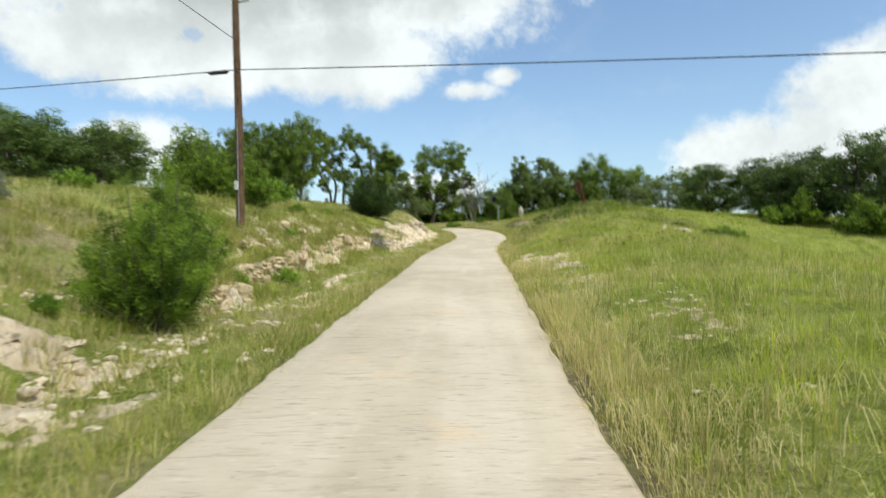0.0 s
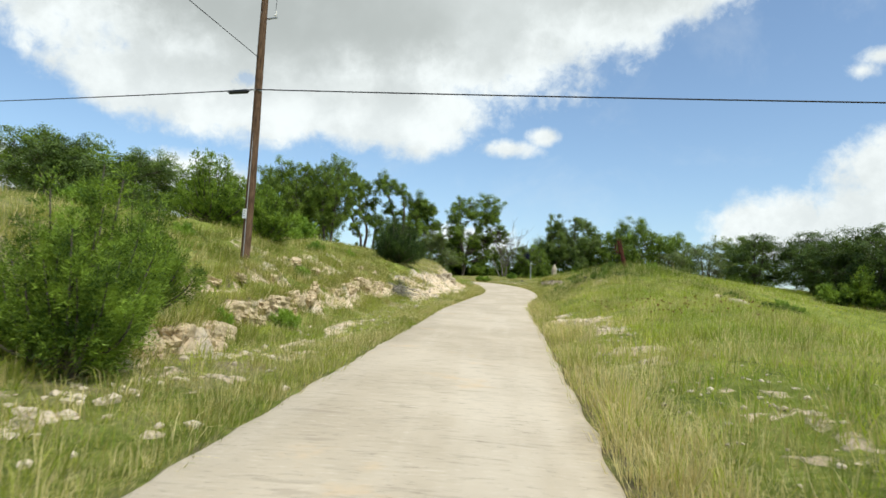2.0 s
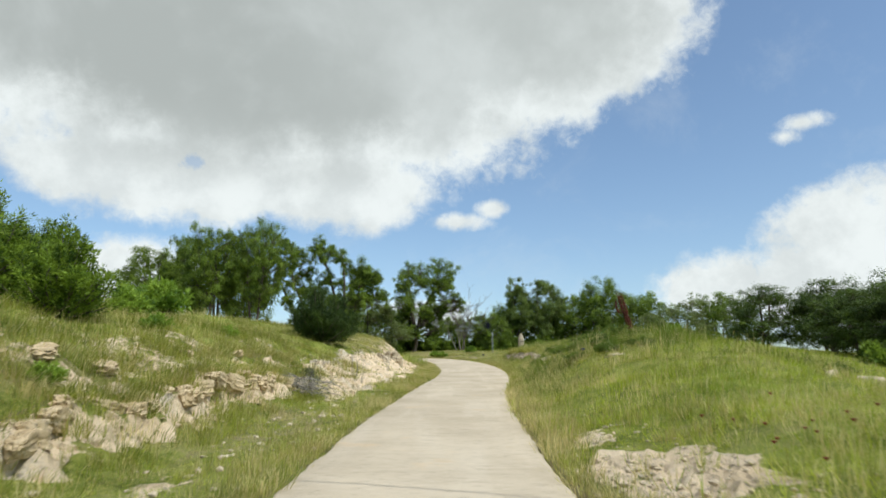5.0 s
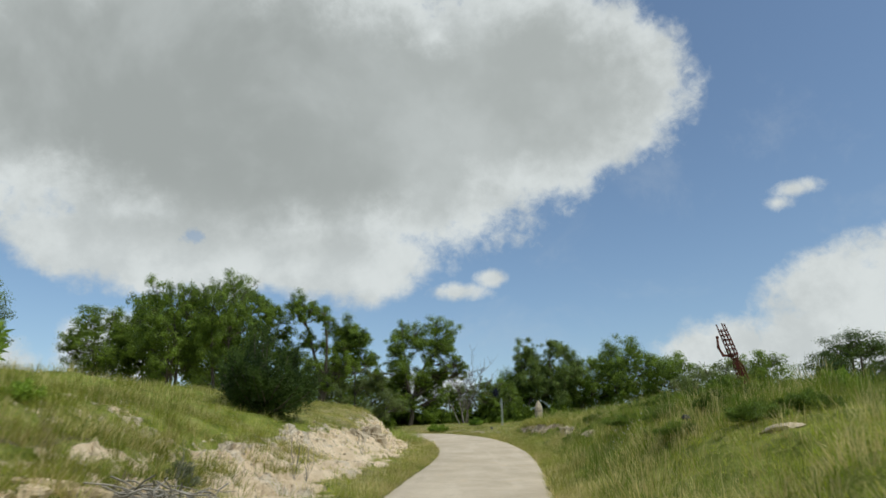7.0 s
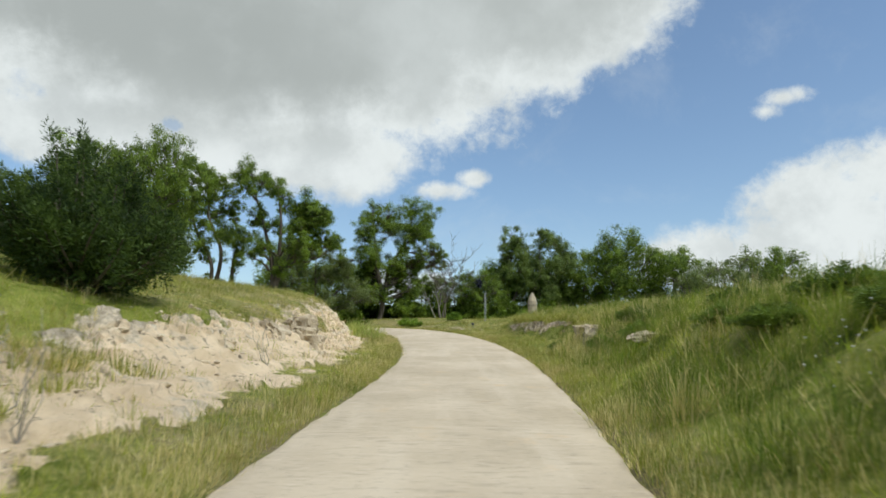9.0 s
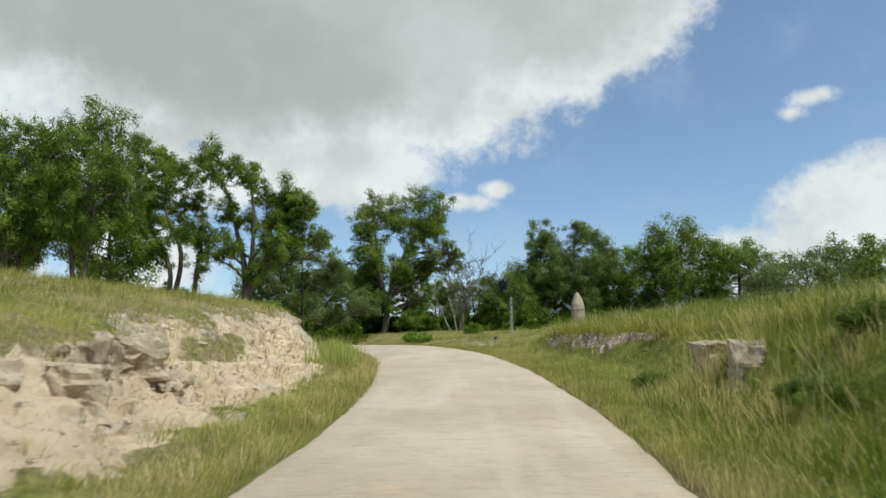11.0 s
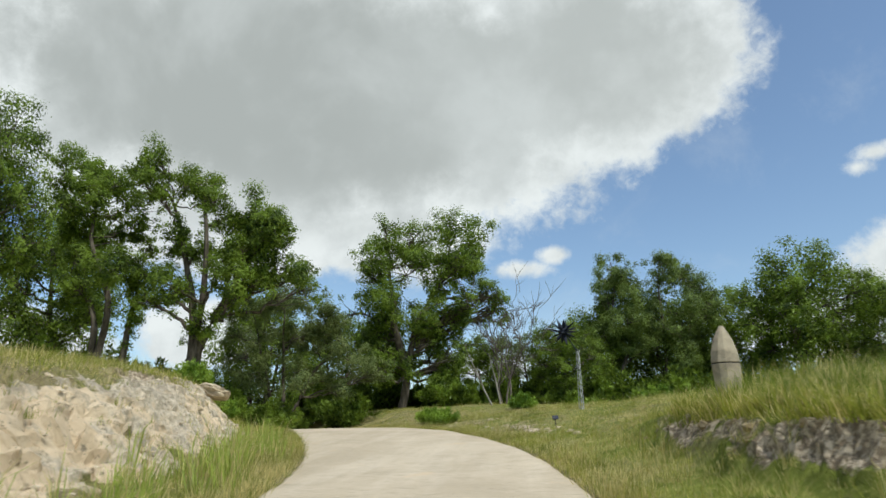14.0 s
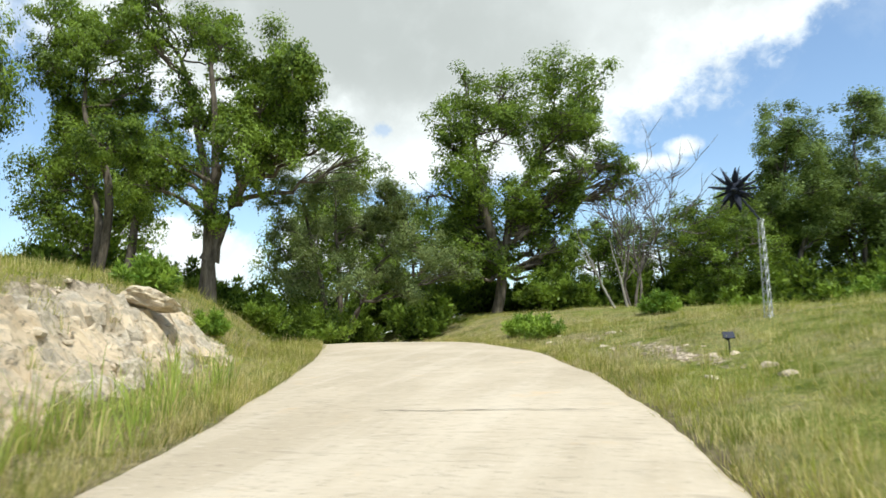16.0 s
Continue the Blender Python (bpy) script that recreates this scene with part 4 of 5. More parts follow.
    stand("oak_tree", broad_oak(77, [[(0, -0.6), (0.6, 3.0), (1.2, 8.0)], [(0.4, -0.6), (1.6, 3.0), (2.2, 6.0)]],
                                [(1.1, 9.8, 0.9), (0.5, 8.3, 1.0), (1.8, 8.6, 1.0), (2.3, 7.0, 1.1), (0.6, 6.4, 1.2), (1.6, 4.9, 1.2), (0.0, 4.3, 1.1), (2.9, 5.3, 1.0), (0.9, 2.8, 1.2), (2.5, 3.0, 1.0)], 4.0, 50000, 0.18, 0.075, ROW_LEAF, 0.2, fill=0.6),
          6.8, 111.0, "upright live oak in the row behind the mast", "tree", z=8.0)
    stand("oak_tree", broad_oak(78, [[(0, -0.6), (0.4, 3.0), (0.4, 8.0)], [(0.4, -0.6), (1.6, 3.0), (2.6, 7.4)]],
                                [(0.1, 9.5, 1.0), (1.2, 8.9, 1.0), (2.3, 9.0, 1.2), (3.1, 7.7, 1.2), (0.4, 7.3, 1.2), (1.7, 6.5, 1.2), (-0.6, 6.4, 1.0), (3.4, 5.7, 1.0), (0.7, 4.7, 1.2), (2.3, 4.1, 1.2), (-0.6, 3.6, 1.1), (1.2, 2.4, 1.1)], 4.0, 54000, 0.18, 0.075, ROW_LEAF, 0.2, fill=0.6),
          10.7, 111.0, "dense live oak in the row behind the mast", "tree", z=7.7)
    first = {}
    # kind, x, y, height of the top over the plan, width, turn
    rows = [(1, -23.6, 88.5, 21.4, 7.0, 140), (2, -28.5, 89.0, 21.0, 8.0, 10), (0, -29.5, 103.0, 21.0, 9.0, 260),
            (2, -33.5, 95.0, 21.5, 8.0, 310), (1, -37.0, 92.0, 19.0, 9.0, 33), (3, -17.0, 108.0, 16.0, 8.0, 50), (3, -12.4, 112.0, 14.5, 8.5, 160),
            (1, -53.0, 74.0, 20.0, 15.0, 10), (5, -36.0, 62.0, 15.0, 11.0, 80), (0, -45.0, 80.0, 19.0, 11.0, 120),
            (5, -43.0, 62.0, 16.4, 12.0, 200), (0, 20.0, 110.0, 17.4, 9.5, 130), (2, 16.0, 115.0, 16.8, 8.0, 170),
            (1, 26.5, 112.0, 16.2, 10.0, 220), (4, 30.0, 104.0, 14.8, 8.5, 15), (4, 24.5, 101.0, 12.8, 6.5, 70), (3, 36.0, 107.0, 15.5, 10.0, 260), (3, 4.2, 108.5, 13.0, 6.0, 300), (3, 6.5, 114.0, 15.0, 7.5, 30), (3, 12.0, 114.5, 15.5, 8.0, 250),
            (4, 1.8, 110.5, 13.4, 6.0, 20), (3, -2.0, 111.5, 12.8, 6.0, 110), (5, 33.0, 66.0, 10.6, 7.5, 120),
            (5, 36.0, 60.0, 10.0, 8.0, 190), (5, 22.6, 65.0, 10.2, 6.0, 10), (5, 26.5, 63.0, 10.4, 6.5, 60), (5, 25.0, 57.0, 8.8, 6.2, 100), (5, 26.8, 54.0, 9.7, 6.5, 280), (5, 29.2, 51.0, 10.4, 7.0, 330), (5, 33.5, 46.0, 10.8, 7.5, 40), (5, 42.0, 55.0, 11.0, 9.0, 20),
            (5, 33.5, 76.0, 10.8, 7.5, 140)]
    for kind, x, y, top, w, turn in rows:
        z = land_z(x, y)
        scale = (w / sizes[kind][1], w / sizes[kind][1], (top - z) / sizes[kind][0])
        if kind not in first:
            label = {4: "pale sparse oak with thin grey-green leaves", 5: "dense dark green oak at the edge of the field"}.get(kind, oak_label)
            first[kind] = stand("oak_tree", kinds[kind], x, y, label, "tree", "oaks on the hill", turn, scale)
        else:
            place(copy_thing(first[kind], Matrix.Identity(4)), x, y, turn, scale)
    # dark thicket behind the crest of the drive
    thicket = stand("thicket_bush", juniper_mesh(29, 3.0, 2.2, 9000, OAK_LEAF, 0.15, 0.4, 40), -14.5, 104.5, "dark leafy thicket under the oaks", "bush", "thicket behind the crest", 0, (1, 1, 1))
    for x, y, s in [(-16.2, 98.0, 0.8), (-18.6, 97.4, 0.9), (-21.4, 96.4, 1.0), (-13.9, 95.6, 0.7), (-24.6, 94.8, 1.0), (-11.6, 97.0, 0.6), (-9.6, 103.0, 0.9), (-3.6, 104.6, 0.8), (-17.5, 106.0, 1.1), (-11.0, 107.5, 1.1), (-8.0, 109.0, 1.2), (-4.5, 108.5, 1.0), (-14.0, 110.5, 1.3), (-0.5, 109.5, 1.2), (3.0, 110.0, 1.3),
                    (5.2, 108.0, 1.1), (7.6, 109.0, 1.3), (10.0, 108.0, 1.2), (12.8, 109.0, 1.3), (16.0, 108.0, 1.2), (21.0, 106.0, 1.1), (24.5, 52.0, 1.0), (27.5, 48.0, 1.0), (30.0, 44.0, 1.0), (31.0, 40.0, 1.0)]:
        place(copy_thing(thicket, Matrix.Identity(4)), x, y, 71 * x % 360, (s, s, s))
    stand("juniper", juniper_mesh(3, 2.75, 1.2, 110000, BUSH_LEAF, size=0.034, skew=0.17, shoots=60), -4.75, 10.7, "dense green juniper bush on the rocky verge", "bush")
    stand("juniper", juniper_mesh(6, 2.4, 1.05, 60000, BUSH_LEAF, size=0.036, skew=0.17, shoots=50), -5.95, 14.0, "feathery green juniper at the foot of the bank", "bush")
    stand("juniper", juniper_mesh(5, 3.9, 1.7, 40000, BUSH_LEAF, size=0.075, skew=0.25), -12.9, 31.0, "spired green juniper behind the wooden pole", "bush")
    stand("juniper", juniper_mesh(7, 2.9, 1.4, 26000, BUSH_LEAF, size=0.075, skew=0.25), -10.6, 31.6, "lower green juniper behind the wooden pole", "bush")
    stand("juniper", juniper_mesh(8, 4.25, 2.15, 80000, size=0.065, skew=0.2, shoots=60), -7.7, 50.7, "large dark juniper on top of the limestone cut", "bush")
    small = stand("shrub", juniper_mesh(13, 1.0, 0.8, 4200, SHRUB_LEAF, 0.09, 0.3, 28), -11.0, 36.0, "low bright green shrub in the grass", "shrub", "shrubs on the banks")
    for x, y, s in [(-8.6, 33.0, 0.6), (-12.0, 40.3, 1.5), (-13.4, 40.9, 1.3), (-6.2, 8.6, 0.4), (-5.5, 9.3, 0.3), (-7.0, 9.9, 0.45), (-5.6, 20.4, 0.55), (-6.9, 25.6, 0.4), (-8.2, 37.5, 0.5), (-14.5, 24.5, 0.9), (-2.4, 94.2, 0.9), (-3.4, 95.6, 0.9), (-10.9, 86.5, 1.1), (-10.2, 88.0, 0.8), (-10.4, 23.8, 0.6), (-5.9, 17.0, 0.5),
                    (8.2, 41.2, 0.6), (12.5, 34.5, 0.8), (13.6, 35.5, 0.7), (14.0, 99.0, 1.3), (8.0, 99.5, 1.1), (1.0, 98.5, 1.0)]:
        place(copy_thing(small, Matrix.Identity(4)), x, y, 57 * x % 360, (s, s, s))
    dark = stand("shrub", juniper_mesh(19, 1.0, 0.85, 16000, BANK_LEAF, 0.045, 0.22, 40), 5.6, 41.4, "dark leafy shrub in the long grass of the bank", "shrub", "dark shrubs on the bank", 0, (0.8, 0.8, 0.6))
    for x, y, s in [(4.7, 42.6, 0.75), (6.3, 42.8, 1.1), (5.4, 44.6, 0.95), (4.7, 46.6, 0.7), (6.2, 47.2, 1.0), (5.0, 48.8, 0.8), (6.1, 50.6, 0.9), (5.4, 55.2, 0.8), (4.6, 56.4, 0.7), (5.9, 57.2, 0.9), (4.4, 62.6, 0.6), (5.0, 38.2, 0.7), (6.4, 39.0, 0.8), (4.3, 40.4, 0.6), (10.4, 30.5, 0.7), (11.4, 31.5, 0.8), (9.6, 32.5, 0.6)]:
        place(copy_thing(dark, Matrix.Identity(4)), x, y, 57 * y % 360, (s, s, s * 0.66))
    grey = stand("shrub", juniper_mesh(17, 1.1, 0.8, 4200, GREY_LEAF, 0.08, 0.2, 28), -11.6, 16.5, "grey-green brush among dry grass", "shrub", "grey brush", 0, (0.7, 0.7, 0.7))
    for x, y, s in [(-6.6, 7.6, 0.5), (-13.5, 19.0, 0.7), (-5.6, 38.5, 0.5)]:
        place(copy_thing(grey, Matrix.Identity(4)), x, y, 57 * x % 360, (s, s, s))


def build_dead_wood():
    rng = np.random.RandomState(91)
    tubes, tips = [], []
    for lean in ((0.2, 0.0), (-0.25, 0.1), (0.45, -0.1)):
        grow(rng, (0, 0, -0.2), np.array([lean[0], lean[1], 1.0]), 3.7, 0.08, 4, tubes, tips, 0.0, 0.6, 0.13, 7)
    ob = holder("dead_tree", -0.1, 106.5, land_z(-0.1, 106.5), "bare grey dead tree among green oaks", "tree")
    piece("trunk", tubes_mesh("trunk", tubes, GREY_TWIG), ob)
    for x, y, lean, tall in [(-0.6, 101.5, (-0.5, 0, 1), 2.4), (-0.2, 101.8, (-0.25, 0.1, 1), 2.0)]:
        tubes, tips = [], []
        way = np.array(lean, float)
        grow(rng, (0, 0, -0.2), way / np.linalg.norm(way), tall, 0.06, 1, tubes, tips, 0, 0.4, 0.06, 7)
        ob = holder("dead_tree", x, y, land_z(x, y), "bleached leaning dead trunk without leaves", "tree", "dead trunks")
        piece("trunk", tubes_mesh("trunk", tubes, DEAD_WOOD), ob)


def build_brush():
    """A heap of grey dead branches on the bank, and dry stalks by the cut."""
    rng = np.random.RandomState(19)
    ob = holder("brush_pile", -5.25, 36.9, land_z(-5.25, 36.9), "heap of grey dead branches on the rocky bank", "brush pile")
    for k in range(85):
        ang = rng.normal(0.5, 0.8)
        mid = np.array([rng.normal(0, 0.38), rng.normal(0, 0.6), rng.uniform(0.02, 0.5)])
        d = np.array([math.cos(ang), math.sin(ang), rng.normal(-0.25, 0.2)]) * rng.uniform(0.3, 0.75)
        piece("branch", tubes_mesh("branch", [(bough(mid - d, mid + d, rng.uniform(0, 0.12), rng, 6), np.linspace(0.016, 0.005, 6), 5)], DEAD_WOOD), ob)
    for x, y in ((-4.75, 43.6), (-4.9, 44.1), (-4.5, 43.9), (-5.2, 37.4), (-4.2, 52.4)):
        ob = holder("dry_weed", x, y, land_z(x, y) - 0.04, "tall dry weed with bare grey stalks", "weed", "dry weeds")
        for _ in range(4):
            tip = np.array([rng.normal(0, 0.16), rng.normal(0, 0.16), rng.uniform(0.8, 1.35)])
            piece("stalk", tubes_mesh("stalk", [(bough(np.zeros(3), tip, 0.0, rng, 7), np.linspace(0.009, 0.003, 7), 5)], DEAD_WOOD), ob)


build_trees()
build_dead_wood()
build_brush()


# ---- pole and cables ----
STEEL = plain_material("galvanised_steel", (0.42, 0.43, 0.44), 0.45, 0.8)
BLACK = plain_material("black_rubber", (0.02, 0.02, 0.022), 0.55)
WHITE = plain_material("white_plastic", (0.7, 0.7, 0.68), 0.5)
RUST = plain_material("rusty_iron", (0.14, 0.045, 0.028), 0.85, 0.3, 0.5, 5.0)
BLUE_STEEL = plain_material("blue_black_steel", (0.010, 0.014, 0.028), 0.75, 0.0, 0.3)
PALE_STEEL = plain_material("pale_painted_steel", (0.42, 0.43, 0.42), 0.5, 0.3, 0.4)
CAST = plain_material("cast_stone", (0.40, 0.34, 0.24), 0.85, 0.0, 0.4, 3.0)
CHARCOAL = plain_material("charcoal_panel", (0.02, 0.025, 0.045), 0.65)

POLE = (-7.95, 23.2)


def build_pole():
    x, y = POLE
    z = land_z(x, y)
    top = 12.0 - z
    ob = holder("utility_pole", x, y, z, "weathered brown wooden utility pole on the grassy bank", "pole")
    f = np.linspace(0, 1, 24)
    rng = np.random.RandomState(4)
    pts = np.stack([0.02 * np.sin(f * 5), 0.02 * np.cos(f * 4), -0.3 + f * (top + 0.3)], -1)
    piece("shaft", tubes_mesh("shaft", [(pts, 0.15 - 0.045 * f + rng.normal(0, 0.002, 24), 14)], POLE_WOOD), ob)
    bm = add_rod(bmesh.new(), (0, 0, top - 0.02), (0, 0, top + 0.03), 0.107, 0.09, 14)
    part("cap", bm, POLE_WOOD, ob)
    for dz, length in ((0.0, 1.0), (-1.25, 0.4)):
        bm = bmesh.new()
        add_box(bm, (length, 0.045, 0.05), pose(length / 2 + 0.06, 0, top + dz, 0, 0, -16), 0.01)
        part("bracket", bm, STEEL, ob, "grey steel bracket arm")
        for fx in ((0.55, 0.95) if dz > -1 else (0.9,)):
            bm = bmesh.new()
            px, py = 0.06 + length * fx * math.cos(radians(-16)), length * fx * math.sin(radians(-16))
            for k in range(3):
                add_rod(bm, (px, py, top + dz + 0.05 + k * 0.05), (px, py, top + dz + 0.085 + k * 0.05), 0.045 - 0.006 * k, 0.03, 12)
            part("insulator", bm, WHITE, ob, "small pale insulator")
    for px in (-0.17, 0.0):
        bm = add_rod(bmesh.new(), (px, -0.1, top - 0.35), (px, -0.1, top - 0.15), 0.05, 0.035, 10)
        part("insulator", bm, WHITE, ob, "small pale insulator")
    bm = add_box(bmesh.new(), (0.13, 0.02, 0.3), pose(-0.06, -0.145, 1.45, 0, 0, -8), 0.006)
    part("tag", bm, WHITE, ob, "pale plate nailed to the pole")
    for k in range(3):
        part("tag_bar", add_box(bmesh.new(), (0.07, 0.004, 0.02), pose(-0.062, -0.157, 1.53 - 0.07 * k, 0, 0, -8)), BLACK, ob)
    part("jumper_wire", add_rod(bmesh.new(), (0.42, -0.11, top + 0.02), (0.4, -0.11, top - 1.2), 0.008, 0.008, 6), BLACK, ob)
    bm = bmesh.new()
    add_rod(bm, (0.0, -0.13, 0.1), (0.0, -0.115, top - 2.7), 0.012, 0.012, 6)
    part("ground_wire", bm, STEEL, ob)
    bm = add_rod(bmesh.new(), (-0.12, -0.1, 8.36 - z), (0.14, -0.1, 8.33 - z), 0.03, 0.03, 8)
    part("clamp", bm, STEEL, ob)


def cable(name, a, b, sag, radius, mat, label, parts=()):
    f = np.linspace(0, 1, 60)[:, None]
    pts = np.asarray(a) * (1 - f) + np.asarray(b) * f - np.array([0, 0, 1.0]) * sag * 4 * f * (1 - f)
    me = tubes_mesh(name, [(pts, np.full(60, radius), 6)], mat)
    return tagged(new(name, me), label, "cable")


def build_cables():
    x, y = POLE
    cable("telephone_cable", (x, y - 0.12, 8.36), (x + 58, y - 16.8, 3.6), 0.3, 0.018, BLACK, "thin dark overhead cable across the drive")
    cable("telephone_cable", (x, y - 0.12, 8.36), (x - 39.9, y + 18.4, 12.9), 0.15, 0.018, BLACK, "thin dark overhead cable over the hillside")
    cable("drop_cable", (x, y - 0.1, 9.38), (x - 12.0, y - 20.0, 17.3), 0.1, 0.012, BLACK, "thin slack drop cable from the pole")
    cable("power_line", (x + 0.55, y - 0.16, 12.02), (x + 58, y - 16.9, 9.6), 0.6, 0.0025, STEEL, "fine bare overhead power line")
    d = Vector((-40, 18.5, 3.64)).normalized()
    p = Vector((x, y - 0.12, 8.34)) + d * 0.45
    ob = holder("splice_case", *p, "black cable splice case hanging on the cable", "splice case")
    bm = bmesh.new()
    add_rod(bm, (0, 0, -0.02), d * 0.75 + Vector((0, 0, -0.02)), 0.07, 0.07, 12)
    add_rod(bm, d * -0.1 + Vector((0, 0, -0.01)), Vector((0, 0, -0.02)), 0.025, 0.068, 12)
    add_rod(bm, d * 0.75 + Vector((0, 0, -0.02)), d * 0.87, 0.068, 0.025, 12)
    part("case", bm, BLACK, ob)
    for f in (0.12, 0.6):
        part("hanger", add_rod(bmesh.new(), d * f + Vector((0, 0, -0.06)), d * f + Vector((0, 0, 0.09)), 0.02, 0.012, 8), STEEL, ob)


# ---- sculptures along the drive ----
def build_rust_sculpture():
    """A leaning, tapering lattice column of rusty bars with one bent arm."""
    x, y = 7.25, 43.5
    z = land_z(x, y)
    ob = holder("iron_sculpture", x, y, z - 0.1, "leaning rusty lattice column welded from iron bars, with one bent arm", "sculpture")
    top = 6.75 - z
    lean = Vector((-0.25, 0.05, 1.0))

    def at(h, ang, r):
        return lean * h + Vector((math.cos(ang) * r, math.sin(ang) * r, 0))

    def girth(h):
        f = h / top
        return 0.13 - 0.03 * f if f < 0.42 else (0.065 if f < 0.52 else 0.125 - 0.04 * max(0, f - 0.6))

    for k in range(8):
        ang = k * math.pi / 4
        hs = [top * i / 12 for i in range(13 - (k * 5 % 3))]
        piece("upright_bar", tubes_mesh("upright_bar", [([at(h, ang, girth(h)) for h in hs], np.full(len(hs), 0.017), 6)], RUST), ob)
    for i in range(1, 15):
        h = top * i / 15.5
        loop = [at(h, k * math.pi / 4, girth(h) * 1.03) for k in range(9)]
        piece("ring", tubes_mesh("ring", [(loop, np.full(9, 0.014), 5)], RUST), ob)
    bm = bmesh.new()
    add_rod(bm, lean * -0.05, lean * top * 0.5, 0.075, 0.04, 10)
    part("core", bm, RUST, ob)
    bm = bmesh.new()
    elbow = [lean * top * 0.55, lean * top * 0.55 + Vector((-0.28, 0, 0.03)), lean * top * 0.55 + Vector((-0.38, 0, 0.25)), lean * top * 0.55 + Vector((-0.37, 0, 0.52))]
    for a, b in zip(elbow[:-1], elbow[1:]):
        add_rod(bm, a, b, 0.035, 0.028, 8)
        add_rod(bm, b - Vector((0.03, 0, 0)), b + Vector((0.03, 0, 0)), 0.035, 0.035, 8)
    part("arm", bm, RUST, ob)


def build_obelisk():
    """A faceted bullet of cast stone in two blocks with a dark joint."""
    x, y = 5.58, 78.3
    z = land_z(x, y)
    ob = holder("stone_marker", x, y, z - 0.06, "faceted bullet-shaped tan stone marker with a dark joint", "marker", rz=18)
    tall = 7.66 - z + 0.06

    turns = [radians(v) for v in (-8, 34, 62, 128, 172, 214, 242, 300)]

    def block(rows):
        bm = bmesh.new()
        rings = []
        for h, r in rows:
            rings.append([bm.verts.new((math.cos(a) * r, math.sin(a) * r * 0.85, h)) for a in turns])
        for a, b in zip(rings[:-1], rings[1:]):
            for k in range(8):
                bm.faces.new((a[k], a[(k + 1) % 8], b[(k + 1) % 8], b[k]))
        bm.faces.new(rings[0][::-1])
        bm.faces.new(rings[-1])
        bmesh.ops.bevel(bm, geom=list(bm.edges), offset=0.008, segments=1, affect="EDGES")
        return bm

    j = tall * 0.5
    part("base_block", block([(0, 0.24), (j * 0.4, 0.295), (j - 0.012, 0.325)]), CAST, ob)
    part("joint", block([(j - 0.014, 0.31), (j + 0.014, 0.31)]), BLACK, ob, "dark recessed joint")
    part("top_block", block([(j + 0.012, 0.33), (tall * 0.66, 0.295), (tall * 0.82, 0.215), (tall * 0.93, 0.12), (tall, 0.045)]), CAST, ob)


def build_starburst():
    """A burst of blue-black spikes held by a slim truss mast."""
    x, y = 3.4, 90.2
    z = land_z(x, y) - 0.1
    star = holder("starburst_sculpture", x, y, z, "blue-black metal starburst of flat spikes on a pale lattice mast", "sculpture")
    h = 8.75 - z
    legs = [(0.085 * math.cos(a), 0.085 * math.sin(a)) for a in (0.5, 2.6, 4.7)]
    for px, py in legs:
        part("mast_leg", add_rod(bmesh.new(), (px * 1.2, py * 1.2, 0), (px * 0.7, py * 0.7, h), 0.014, 0.012, 7), PALE_STEEL, star, "pale steel mast leg")
    for i in range(9):
        a0, a1 = h * i / 9, h * (i + 1) / 9
        for k in range(3):
            p, q = legs[k], legs[(k + 1) % 3]
            part("lacing_bar", add_rod(bmesh.new(), (p[0] * 1.1, p[1] * 1.1, a0 + 0.02), (q[0], q[1], a1 - 0.02), 0.008, 0.008, 5), PALE_STEEL, star)
    hub = Vector((-0.5, 0.1, 9.5 - z))
    part("arm", add_rod(bmesh.new(), (0, 0, h - 0.05), hub, 0.025, 0.02, 8), BLUE_STEEL, star)
    bm = bmesh.new()
    bmesh.ops.create_icosphere(bm, subdivisions=2, radius=0.2, matrix=Matrix.Translation(hub))
    part("hub", bm, BLUE_STEEL, star)
    for k in range(26):
        f = (k + 0.5) / 26
        inc, ang = math.acos(1 - 2 * f), k * 2.39996
        d = Vector((math.sin(inc) * math.cos(ang), math.sin(inc) * math.sin(ang), math.cos(inc)))
        bm = bmesh.new()
        m = Matrix.Translation(hub) @ d.to_track_quat("Z", "Y").to_matrix().to_4x4()
        ln = 0.60 + 0.10 * math.sin(k * 1.7)
        for a, b, r0, r1 in ((0.1, ln * 0.5, 0.04, 0.085), (ln * 0.5, ln, 0.085, 0.006)):
            bmesh.ops.create_cone(bm, cap_ends=True, segments=6, radius1=r0, radius2=r1, depth=b - a, matrix=m @ Matrix.Translation((0, 0, (a + b) / 2)) @ Matrix.Diagonal((1, 0.45, 1, 1)))
        part("spike", bm, BLUE_STEEL, star)


def build_path_lights():
    """Small solar spotlights that stand before the sculptures."""
    x, y = 2.25, 87.2
    ob = holder("solar_light", x, y, land_z(x, y), "small dark solar panel light on a short stake", "garden light", "solar lights", 12)
    part("stake", add_rod(bmesh.new(), (0, 0, -0.1), (0, 0, 0.32), 0.014, 0.014, 8), BLACK, ob)
    part("panel", add_box(bmesh.new(), (0.22, 0.025, 0.15), pose(0, 0, 0.36, -35), 0.008), CHARCOAL, ob)
    part("lamp_head", add_rod(bmesh.new(), (0, 0.05, 0.3), (0, 0.17, 0.34), 0.045, 0.065, 12), BLACK, ob)
    x, y = 4.55, 40.6
    copy_thing(ob, pose(x, y, land_z(x, y), 0, 0, 30) @ Matrix.Scale(0.7, 4))


build_pole()
build_cables()
build_rust_sculpture()
build_obelisk()
build_starburst()
build_path_lights()


